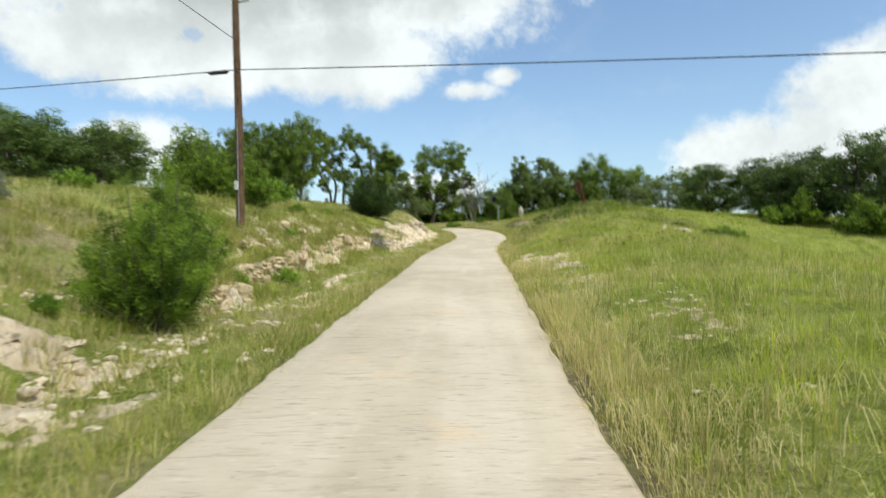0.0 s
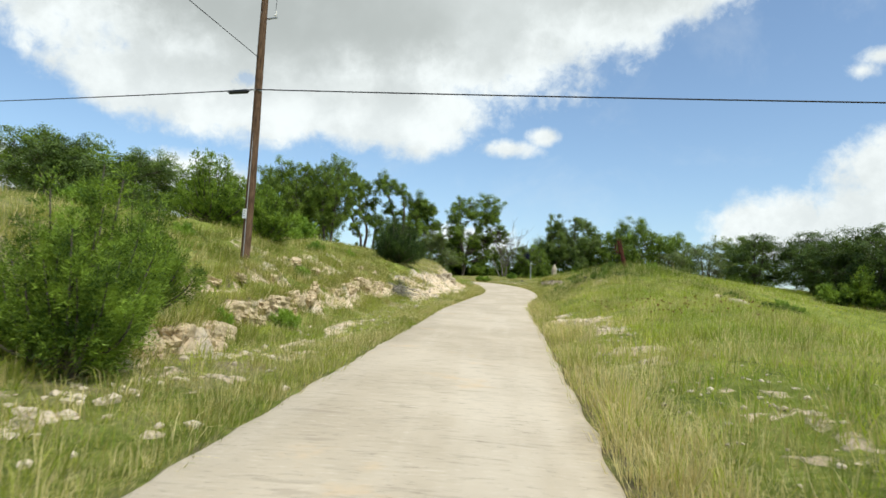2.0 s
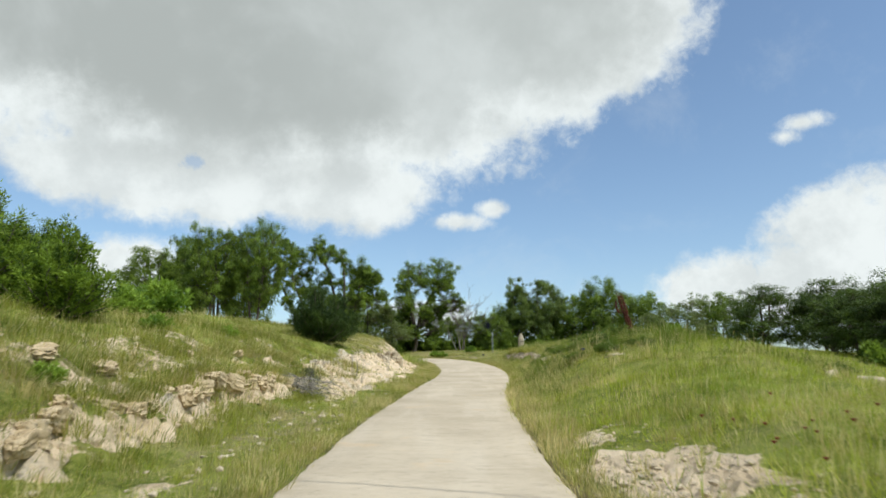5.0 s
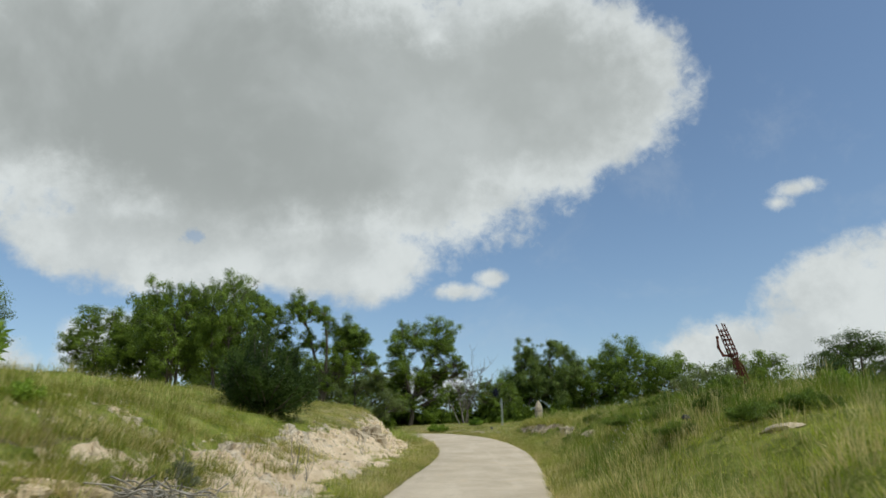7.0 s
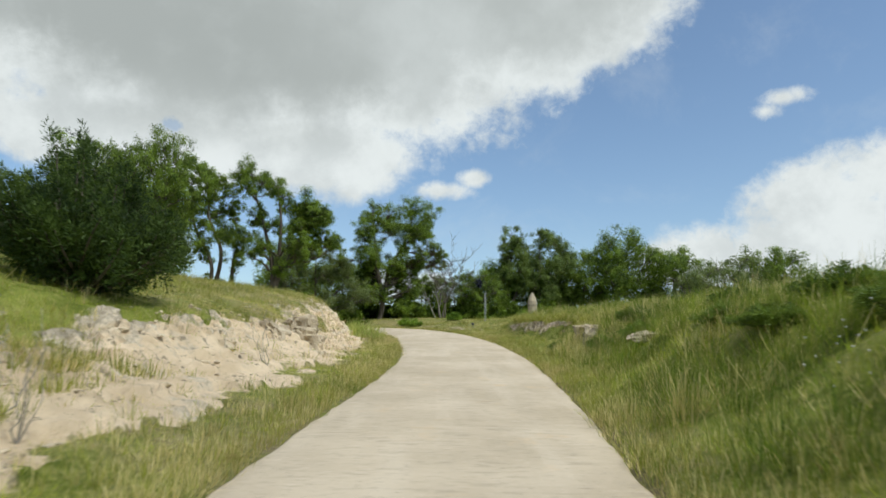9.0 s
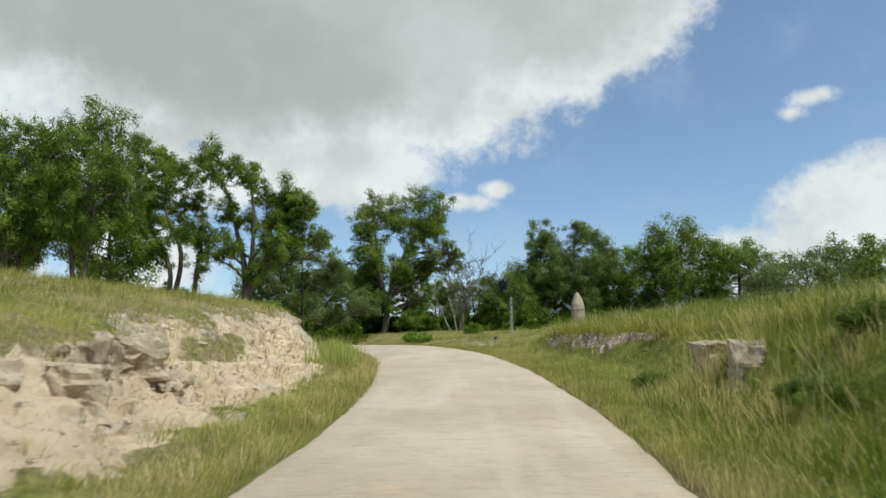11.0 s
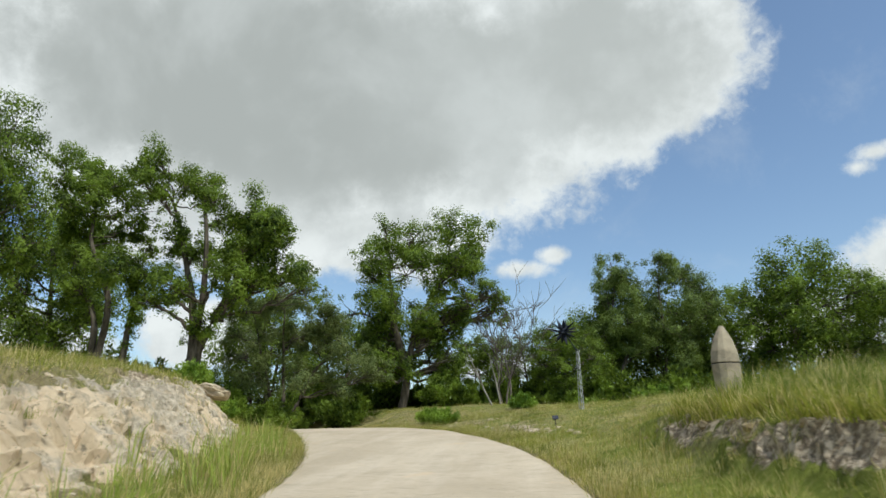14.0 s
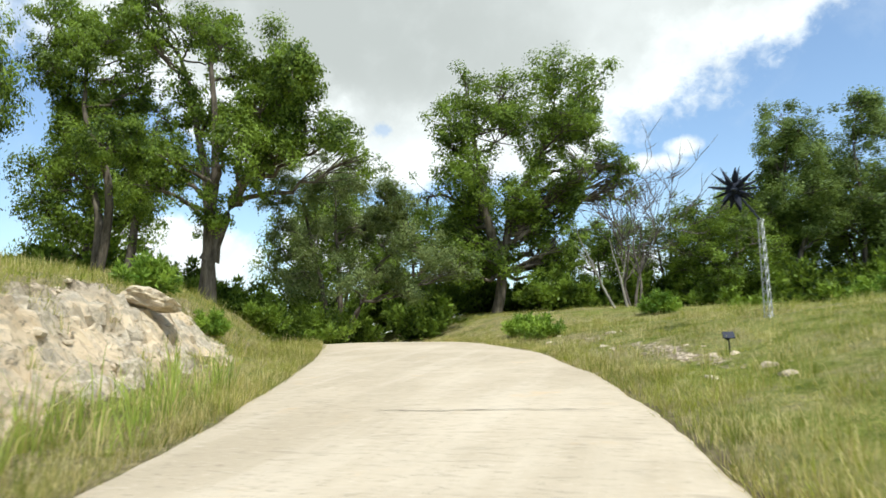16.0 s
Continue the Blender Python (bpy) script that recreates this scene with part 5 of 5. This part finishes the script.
# ---- loose rocks ----
def rock_mesh(seed, flat=0.6, mat=None, fine=2):
    rng = np.random.RandomState(seed)
    bm = bmesh.new()
    bmesh.ops.create_icosphere(bm, subdivisions=fine, radius=0.5)
    planes = [(Vector(rng.normal(0, 1, 3)).normalized(), rng.uniform(0.26, 0.42)) for _ in range(9)]
    for v in bm.verts:
        for nrm, d in planes:
            over = v.co.dot(nrm) - d
            if over > 0:
                v.co -= nrm * over * 0.92
        v.co += v.co.normalized() * (noise.noise(v.co * 4 + Vector((seed, 0, 0))) * 0.06)
        if fine > 2:
            v.co += v.co.normalized() * (noise.noise(v.co * 9 + Vector((0, seed, 0))) * 0.05 + noise.noise(v.co * 22) * 0.02)
        v.co.z *= flat
    me = bpy.data.meshes.new("rock")
    bm.to_mesh(me)
    bm.free()
    me.materials.append(mat or ROCK)
    return me


def crag_mesh(seed, mat, cuts=10):
    """A blocky limestone crag: flat top, cracked and pitted faces."""
    rng = np.random.RandomState(seed)
    bm = bmesh.new()
    bmesh.ops.create_cube(bm, size=1.0)
    bmesh.ops.subdivide_edges(bm, edges=list(bm.edges), cuts=cuts, use_grid_fill=True)
    planes = [(Vector((*rng.normal(0, 1, 2), rng.normal(0, 0.35))).normalized(), rng.uniform(0.38, 0.52)) for _ in range(8)]
    for v in bm.verts:
        for nrm, d in planes:
            over = v.co.dot(nrm) - d
            if over > 0:
                v.co -= nrm * over * 0.9
    shift = Vector((seed * 3.1, 0, 0))
    for v in bm.verts:
        out = Vector((v.co.x, v.co.y, v.co.z * 0.5)).normalized()
        crack = abs(noise.noise(Vector((v.co.x * 3.2, v.co.y * 3.2, v.co.z * 1.4)) + shift))
        layer = noise.noise(Vector((v.co.x * 0.8, v.co.y * 0.8, v.co.z * 6.0)) + shift)
        v.co += out * (0.09 * noise.noise(v.co * 2.6 + shift) - 0.13 * max(0, 0.16 - crack) / 0.16 + 0.07 * layer + 0.05 * noise.noise(v.co * 9 + shift))
    me = bpy.data.meshes.new("rock")
    bm.to_mesh(me)
    bm.free()
    me.materials.append(mat)
    return me


def build_rocks():
    rng = np.random.RandomState(77)
    kinds = [rock_mesh(s, f) for s, f in ((1, 0.6), (2, 0.45), (3, 0.75), (4, 0.35), (5, 0.6), (6, 0.5))] + [rock_mesh(s, f, BROWN_ROCK) for s, f in ((1, 0.6), (3, 0.75), (5, 0.6))] + [rock_mesh(s, f, m, 4) for s, f, m in ((12, 0.4, ROCK),)] + [crag_mesh(s, m) for s, m in ((21, GREY_ROCK), (22, GREY_ROCK), (23, ROCK), (24, ROCK), (25, GREY_ROCK), (26, BROWN_ROCK), (27, BROWN_ROCK))] + [crag_mesh(s, BUFF_ROCK, 8) for s in (51, 52, 53)]

    def rock(x, y, s, kind=None, sink=0.3, label="rough pale limestone rock lying on the bank"):
        k = rng.randint(6) if kind is None else kind
        ob = new("rock", kinds[k])
        sx, sy, sz = s * rng.uniform(0.8, 1.3), s * rng.uniform(0.8, 1.2), s * rng.uniform(0.7, 1.1)
        ob.matrix_basis = pose(x, y, land_z(x, y) + sz * (0.25 - sink) * 0.8, rng.uniform(-14, 14), rng.uniform(-14, 14), rng.uniform(0, 360)) @ Matrix.Diagonal((sx, sy, sz, 1))
        tagged(ob, label, "rock", "limestone rocks")

    rock(-9.3, 84.9, 1.35, 9, 0.0, "large flat limestone slab on top of the cut")
    rock(4.95, 53.1, 1.15, 9, 0.2, "pale limestone boulder set in the grassy bank")
    for x, y, z, k, size, turn in ((5.05, 60.9, 4.42, 14, (0.8, 0.75, 0.72), 20), (5.0, 59.2, 4.36, 11, (0.85, 0.75, 0.75), 65)):
        ob = new("rock", kinds[k])
        ob.matrix_basis = pose(x, y, z, 6, -5, turn) @ Matrix.Diagonal((*size, 1))
        tagged(ob, "weathered grey-brown limestone boulder jutting from the grassy bank", "rock", "limestone rocks")
    rock(4.9, 37.1, 0.7, 3, 0.3, "flat pale slab on the grassy mound")
    for x, y, size in [(8.6, 31.0, 0.5), (9.2, 30.4, 0.7), (9.8, 31.2, 0.55), (8.9, 32.0, 0.4), (6.2, 33.6, 0.4)]:
        rock(x, y, size, None, 0.2, "pale limestone rock on the side of the mound")
    for x, y, s in [(-4.9, 58.2, 1.2), (-4.4, 57.0, 0.9), (-5.3, 59.8, 1.1), (-4.7, 60.6, 0.8), (-5.0, 56.2, 1.0)]:
        rock(x, y, s * 0.9, (10, 11, 14)[rng.randint(3)], 0.55, "blocky limestone outcrop low in the cut")
    for _ in range(40):      # heap beside the drive
        y = rng.uniform(3, 9.5)
        rock(float(left_edge(y)) - rng.normal(1.8, 0.45), y, rng.uniform(0.12, 0.42))
    for low, count, wide in ((True, 46, 0.75), (False, 15, 0.45)):      # broken slabs along the two ledges
        for k in range(count):
            y = 11.5 + (k + rng.uniform(-0.4, 0.4)) * 25.0 / count
            at, _, low_gap, high_gap = ledge_line(np.array([y]))
            if rng.rand() > (low_gap if low else high_gap)[0]:
                continue
            x = float(left_edge(y) - at[0]) - (0.02 if low else 1.08) + rng.normal(0, 0.1)
            ob = new("rock", kinds[17 + rng.randint(3)])
            ob.matrix_basis = pose(x, y, land_z(x - 0.2, y) - rng.uniform(0.12, 0.24) * (1 if low else 0.6), rng.uniform(-14, 14), rng.uniform(-14, 14), 90 + rng.uniform(-30, 30)) @ Matrix.Diagonal((wide * rng.uniform(0.5, 1.5), rng.uniform(0.3, 0.5), 0.34 * rng.uniform(0.7, 1.3) if low else 0.2, 1))
            tagged(ob, "broken buff limestone slab in the grassy ledge", "rock", "ledge slabs")
    for _ in range(50):      # foot and face of the left cut
        y = rng.uniform(36, 86)
        rock(float(left_edge(y)) - rng.normal(3.3, 0.6), y, rng.uniform(0.12, 0.4), None, 0.42)
    for _ in range(18):      # right cut
        y = rng.uniform(65.5, 79)
        rock(float(right_edge(y)) + rng.normal(2.65, 0.22), y, rng.uniform(0.12, 0.4), 6 + rng.randint(3), 0.5, "brown weathered limestone rock in the bank")
    for _ in range(24):
        y = rng.uniform(83, 97)
        rock(float(right_edge(y)) + rng.normal(2.6, 0.5), y, rng.uniform(0.12, 0.45), None, 0.4)
    # loose stones, too many to count
    y = rng.uniform(3, 40, 260)
    gravel(left_edge(y) - np.abs(rng.normal(1.7, 0.8, 260)) - 0.2, y, rng.uniform(0.04, 0.2, 260), rng, "loose pale stones along the left verge")
    y = rng.uniform(0, 11.5, 420)
    gravel(left_edge(y) - rng.uniform(1.3, 4.4, 420), y, rng.uniform(0.04, 0.2, 420), rng, "pale limestone rubble on the near bank")
    y = np.concatenate([rng.normal(22.5, 2.8, 330), rng.normal(15.5, 2.0, 140), rng.normal(10.5, 2.2, 80)])
    off = np.concatenate([rng.normal(0.95, 0.55, 330), rng.normal(1.0, 0.5, 140), np.abs(rng.normal(1.8, 0.8, 80))])
    gravel(right_edge(y) + np.maximum(off, 0.25), y, rng.uniform(0.03, 0.12, 550), rng, "pale stones strewn over the bare patches")
    y = rng.uniform(40, 88, 900)
    gravel(left_edge(y) - rng.uniform(2.0, 4.7, 900), y, 0.03 + 0.16 * rng.rand(900) ** 2.5, rng, "crumbled limestone on the face and at the foot of the cut")


def gravel(x, y, size, rng, label):
    """Many loose stones in one mesh."""
    base = [rock_mesh(s, f, None, 1) for s, f in ((31, 0.6), (32, 0.5), (33, 0.7))]
    vs, fs, at = [], [], 0
    z = land(x, y)[0]
    for k in range(len(x)):
        me = base[k % 3]
        co = np.array([v.co for v in me.vertices])
        turn = rng.uniform(0, 6.283)
        c, s = math.cos(turn), math.sin(turn)
        co = co @ np.array([[c, s, 0], [-s, c, 0], [0, 0, 1]]) * size[k] * rng.uniform(0.7, 1.3, 3)
        vs.append(co + (x[k], y[k], z[k] + size[k] * 0.06))
        fs.append(np.array([p.vertices[:] for p in me.polygons]) + at)
        at += len(co)
    tagged(new("gravel", mesh_from("gravel", np.concatenate(vs), np.concatenate(fs), ROCK)), label, "gravel", kind="stuff")


# ---- grass ----
def blades(name, x, y, height, width, rng, mats, mix, per=7, splay=0.5, label="", gap=0.14, bent=False):
    """Tufts of tapering blades joined into one piece: one triangle each, or three where they arch over."""
    z = land(x, y)[0]
    k = len(x)
    ang = rng.uniform(0, 6.283, (k, per))
    out = rng.rand(k, per) * splay
    h = (height[:, None] if np.ndim(height) else height) * rng.uniform(0.55, 1.2, (k, per))
    bx, by = x[:, None] + np.cos(ang) * out * gap, y[:, None] + np.sin(ang) * out * gap
    lean = ang + rng.normal(0, 0.5, (k, per))
    reach = out * h * (1.15 if bent else 1.0)
    tx, ty = bx + np.cos(lean) * reach + 0.06 * h, by + np.sin(lean) * reach
    w = width * rng.uniform(0.6, 1.3, (k, per))
    sx, sy = -np.sin(ang + rng.normal(0, 0.7, (k, per))) * w, np.cos(ang) * w
    zz = np.repeat(z[:, None], per, 1) - 0.03
    A = np.stack([bx - sx, by - sy, zz], -1)
    B = np.stack([bx + sx, by + sy, zz], -1)
    C = np.stack([tx, ty, zz + h * (1.0 - (0.55 if bent else 0.35) * out)], -1)
    pick = (rng.rand(k, per) < mix[:, None]).astype(np.int32).ravel()
    if bent:
        mx, my, mz = bx + (tx - bx) * 0.35, by + (ty - by) * 0.35, zz + h * (0.62 - 0.12 * out)
        M, N = np.stack([mx - sx * 0.7, my - sy * 0.7, mz], -1), np.stack([mx + sx * 0.7, my + sy * 0.7, mz], -1)
        V = np.stack([A, B, M, N, C], 2).reshape(-1, 3)
        base = np.arange(k * per)[:, None, None] * 5
        me = mesh_from(name, V, (base + np.array([[0, 1, 3], [0, 3, 2], [2, 3, 4]])).reshape(-1, 3), mats)
        pick = np.repeat(pick, 3)
    else:
        V = np.stack([A, B, C], 2).reshape(-1, 3)
        me = mesh_from(name, V, np.arange(len(V)).reshape(-1, 3), mats)
    me.polygons.foreach_set("material_index", pick)
    tagged(new(name, me), label, "grass", kind="stuff")


def build_grass():
    rng = np.random.RandomState(5)

    def scatter(count, x0, x1, y0, y1, keep):
        x, y = rng.uniform(x0, x1, count), rng.uniform(y0, y1, count)
        ok = keep(x, y)
        return x[ok], y[ok]

    def free(x, y, bare=0.45, off=0.04):
        rock = land(x, y)[1]
        a, b = left_edge(y) - x, x - right_edge(y)
        edge = 0.10 * (fractal(x * 2, y * 2, 71.0, 2) - 0.5)
        return ((a > off + edge) | (b > off + edge)) & (rng.rand(len(x)) > np.clip((rock - bare) * 5, 0, 0.96))

    near = lambda x, y: free(x, y) & (rng.rand(len(x)) < np.clip(1.3 - np.maximum(left_edge(y) - x, x - right_edge(y)) / 11, 0.35, 1))
    x, y = scatter(84000, -10, 10, 2, 62, near)
    dry = land(x, y)[2]
    clump = 0.5 * fractal(x * 0.6, y * 0.6, 81.0) + 0.5 * fractal(x * 2.2, y * 2.2, 83.0, 2)
    blades("grass", x, y, 0.05 + 0.34 * clump ** 2.0, 0.0034, rng, [GRASS, STRAW], np.clip(dry * 0.8 + (fractal(x * 0.9, y * 0.9, 85.0) - 0.5) * np.where(x > 0, 1.3, 2.0), 0.03, 0.8), 8, 1.1, "short mixed green and dry grass")
    x, y = scatter(52000, -14, 10, 55, 109, near)
    dry = land(x, y)[2]
    clump = 0.5 * fractal(x * 0.6, y * 0.6, 82.0) + 0.5 * fractal(x * 2.2, y * 2.2, 84.0, 2)
    blades("grass", x, y, 0.07 + 0.42 * clump ** 2.0, 0.0045, rng, [OLIVE_GRASS, STRAW], np.clip(dry * 0.85 + (fractal(x * 0.9, y * 0.9, 86.0) - 0.5) * 2.4, 0.04, 0.9), 8, 1.1, "short mixed green and dry grass")
    # bunch grass in loose clumps
    x, y = scatter(15000, -13, 12, 3, 98, lambda x, y: (free(x, y, 0.55) | ((rng.rand(len(x)) < 0.22) & free(x, y, 5.0))) & (fractal(x * 0.9, y * 0.9, 121.0) > 0.46))
    x, y = x[:6400], y[:6400]
    blades("bunch_grass", x, y, 0.2 + 0.3 * rng.rand(len(x)), 0.0042, rng, [OLIVE_GRASS, STRAW], np.where(rng.rand(len(x)) < 0.3, 0.8, 0.12), 15, 1.0, "loose clumps of bunch grass", 0.22, True)
    # tufts that hang over the ledges, and along the slope above them
    y = rng.uniform(11, 41, 1300)
    at = ledge_line(y)[0] + np.where(rng.rand(1300) < 0.55, 0.2, 1.25) + rng.normal(0, 0.16, 1300)
    blades("ledge_grass", left_edge(y) - at, y, 0.2 + 0.3 * rng.rand(1300), 0.005, rng, [OLIVE_GRASS, STRAW], np.where(rng.rand(1300) < 0.3, 0.75, 0.1), 16, 1.0, "tufts of grass hanging over the ledges", 0.3, True)
    y = rng.uniform(9, 48, 4200)
    x = left_edge(y) - rng.uniform(2.6, 9.0, 4200)
    ok = fractal(x * 0.8, y * 0.8, 123.0) > 0.47
    x, y = x[ok], y[ok]
    blades("slope_grass", x, y, 0.2 + 0.3 * rng.rand(len(x)), 0.005, rng, [OLIVE_GRASS, STRAW], np.where(fractal(x * 0.7, y * 0.7, 125.0) > 0.58, 0.6, 0.06), 20, 1.05, "mixed tufts of grass on the bank", 0.3, True)
    # tufts among the rubble of the near bank
    y = rng.uniform(-1, 12, 420)
    x = left_edge(y) - rng.uniform(1.2, 5.0, 420)
    blades("rubble_tufts", x, y, 0.14 + 0.3 * rng.rand(420), 0.005, rng, [OLIVE_GRASS, STRAW], np.where(rng.rand(420) < 0.35, 0.8, 0.15), 22, 1.0, "tufts of grass among the limestone rubble", 0.26, True)
    # tufts that cling to the limestone cut
    y = rng.uniform(40, 88, 330)
    x = left_edge(y) - np.where(rng.rand(330) < 0.5, rng.normal(4.2, 0.3, 330), rng.uniform(2.2, 4.2, 330))
    ok = fractal(x * 0.9, y * 0.5, 241.0) > 0.45
    x, y = x[ok], y[ok]
    blades("cut_tufts", x, y, 0.1 + 0.2 * rng.rand(len(x)), 0.005, rng, [OLIVE_GRASS, STRAW], np.full(len(x), 0.3), 18, 1.1, "tufts of grass clinging to the limestone cut", 0.22, True)
    # long arching grass over the mound and the right bank
    x, y = scatter(14000, 2, 12, 33, 80, lambda x, y: free(x, y, 0.7) & (x - right_edge(y) > 0.9) & ((y < 63) | (x - right_edge(y) > 3.3)) & (fractal(x * 0.5, y * 0.5, 131.0) > 0.44))
    x, y = x[:5200], y[:5200]
    tone = fractal(x * 0.7, y * 0.7, 141.0)
    blades("long_grass", x, y, 0.28 + 0.6 * rng.rand(len(x)) ** 2, 0.0045, rng, [LUSH, STRAW], np.where(tone + 0.12 * rng.normal(0, 1, len(x)) > 0.58, 0.8, 0.05), 17, 1.1, "long arching grass on the bank", 0.3, True)
    # tufts over the right-hand field
    x, y = scatter(9000, 1.2, 14, 5, 36, lambda x, y: free(x, y, 0.5) & (fractal(x * 0.9, y * 0.9, 127.0) > 0.47))
    x, y = x[:3600], y[:3600]
    blades("field_tufts", x, y, 0.16 + 0.28 * rng.rand(len(x)), 0.0042, rng, [GRASS, STRAW], np.where(fractal(x * 0.6, y * 0.6, 129.0) + 0.1 * rng.normal(0, 1, len(x)) > 0.55, 0.7, 0.08), 13, 1.0, "mixed tufts of grass in the field", 0.3, True)
    # straw clumps beside the drive
    y = np.concatenate([rng.normal(18.3, 0.7, 22), rng.normal(9.5, 2.2, 30), rng.normal(28, 2.0, 12)])
    x = right_edge(y) + 0.3 + np.abs(rng.normal(0, 0.28, len(y)))
    blades("straw_grass", x, y, 0.32 + 0.28 * rng.rand(len(y)), 0.0035, rng, [STRAW, GRASS], np.full(len(y), 0.25), 46, 1.0, "clumps of pale straw grass beside the drive", 0.3, True)
    # grass that hangs over the boulders in the right bank
    y = rng.uniform(58.5, 79, 500)
    x = right_edge(y) + np.interp(y, [58, 63, 67, 79], [3.3, 3.4, 3.2, 2.95]) + rng.normal(0, 0.15, 500)
    blades("overhanging_grass", x, y, 0.3 + 0.35 * rng.rand(500), 0.007, rng, [OLIVE_GRASS, STRAW], np.full(500, 0.25), 20, 1.1, "grass hanging over the low rock cut", 0.3, True)
    # long verge grass on both edges of the drive
    y = rng.uniform(3, 98, 13000)
    side = rng.rand(13000) < 0.5
    d = np.abs(rng.normal(0, 0.5, 13000)) + 0.05
    x = np.where(side, left_edge(y) - d, right_edge(y) + d)
    keep = free(x, y, 0.5)
    x, y, side = x[keep], y[keep], side[keep]
    clump = fractal(x * 0.8, y * 0.35, 91.0)
    blades("verge_grass", x, y, 0.12 + 0.4 * clump ** 1.6, 0.0035, rng, [OLIVE_GRASS, STRAW], np.clip(0.38 + (clump - 0.5) * 1.4 + 0.1 * side + 0.35 * (y < 42) * ~side, 0.05, 0.9), 7, 1.0, "long green and straw-coloured grass along the drive", 0.14, True)
    # broad-bladed tall grass beside the cut
    y = rng.uniform(70, 84, 90)
    x = left_edge(y) - np.abs(rng.normal(1.3, 0.4, 90)) - 0.1
    blades("tall_grass", x, y, 0.7 + 0.45 * rng.rand(90), 0.009, rng, [TALL, STRAW], np.full(90, 0.25), 15, 0.7, "tall broad-bladed green grass beside the cut", 0.25, True)
    # wider hillsides
    x, y = scatter(26000, -45, -8, 5, 100, free)
    clump = fractal(x * 0.3, y * 0.3, 101.0)
    blades("hill_grass", x, y, 0.22 + 0.32 * clump, 0.012, rng, [OLIVE_GRASS, STRAW], np.clip(np.where(y > 19, 0.18, 0.78) + (clump - 0.5) * 1.4, 0.05, 0.95), 5, 0.9, "tall grass on the hillside", 0.3)
    x, y = scatter(36000, 8, 45, 5, 105, free)
    clump = fractal(x * 0.3, y * 0.3, 111.0)
    blades("field_grass", x, y, 0.2 + 0.3 * clump, 0.012, rng, [GRASS, STRAW], np.clip(0.12 + (clump - 0.5) * 1.2, 0.03, 0.9), 5, 0.9, "tall green field grass", 0.3)


def wildflowers(x, y, height, head, colour, rng, label):
    """Flower heads on thin stalks, in one mesh."""
    mats = [GRASS, plain_material("petal", colour, 0.7)]
    z = land(x, y)[0]
    k = len(x)
    top = np.stack([x + rng.normal(0, 0.05, k), y + rng.normal(0, 0.05, k), z + height * rng.uniform(0.7, 1.2, k)], -1)
    stalk = np.stack([np.stack([x - 0.004, y, z], -1), np.stack([x + 0.004, y, z], -1), top], 1)
    tris, pick = [stalk], [np.zeros(k, np.int32)]
    size = head * rng.uniform(0.7, 1.3, k)[:, None]
    for i in range(6):
        a, b = i * math.pi / 3, (i + 1) * math.pi / 3
        rim = [top + size * np.array([math.cos(v), math.sin(v), 0.25]) for v in (a, b)]
        tris += [np.stack([top + (0, 0, 0.012), rim[0], rim[1]], 1), np.stack([top - (0, 0, 0.02), rim[1], rim[0]], 1)]
        pick += [np.ones(k, np.int32)] * 2
    V = np.concatenate(tris).reshape(-1, 3)
    me = mesh_from("wildflowers", V, np.arange(len(V)).reshape(-1, 3), mats)
    me.polygons.foreach_set("material_index", np.concatenate(pick))
    tagged(new("wildflowers", me), label, "flowers", kind="stuff")


def build_flowers():
    rng = np.random.RandomState(41)
    wildflowers(rng.normal(4.5, 0.9, 70), rng.normal(20.3, 1.2, 70), 0.5, 0.028, (0.22, 0.05, 0.025), rng, "small dark red wildflowers in the field")
    wildflowers(rng.normal(4.0, 0.3, 18), rng.normal(43.6, 0.5, 18), 0.45, 0.015, (0.7, 0.68, 0.6), rng, "small white wildflowers on the bank")


build_grass()
build_flowers()
build_rocks()
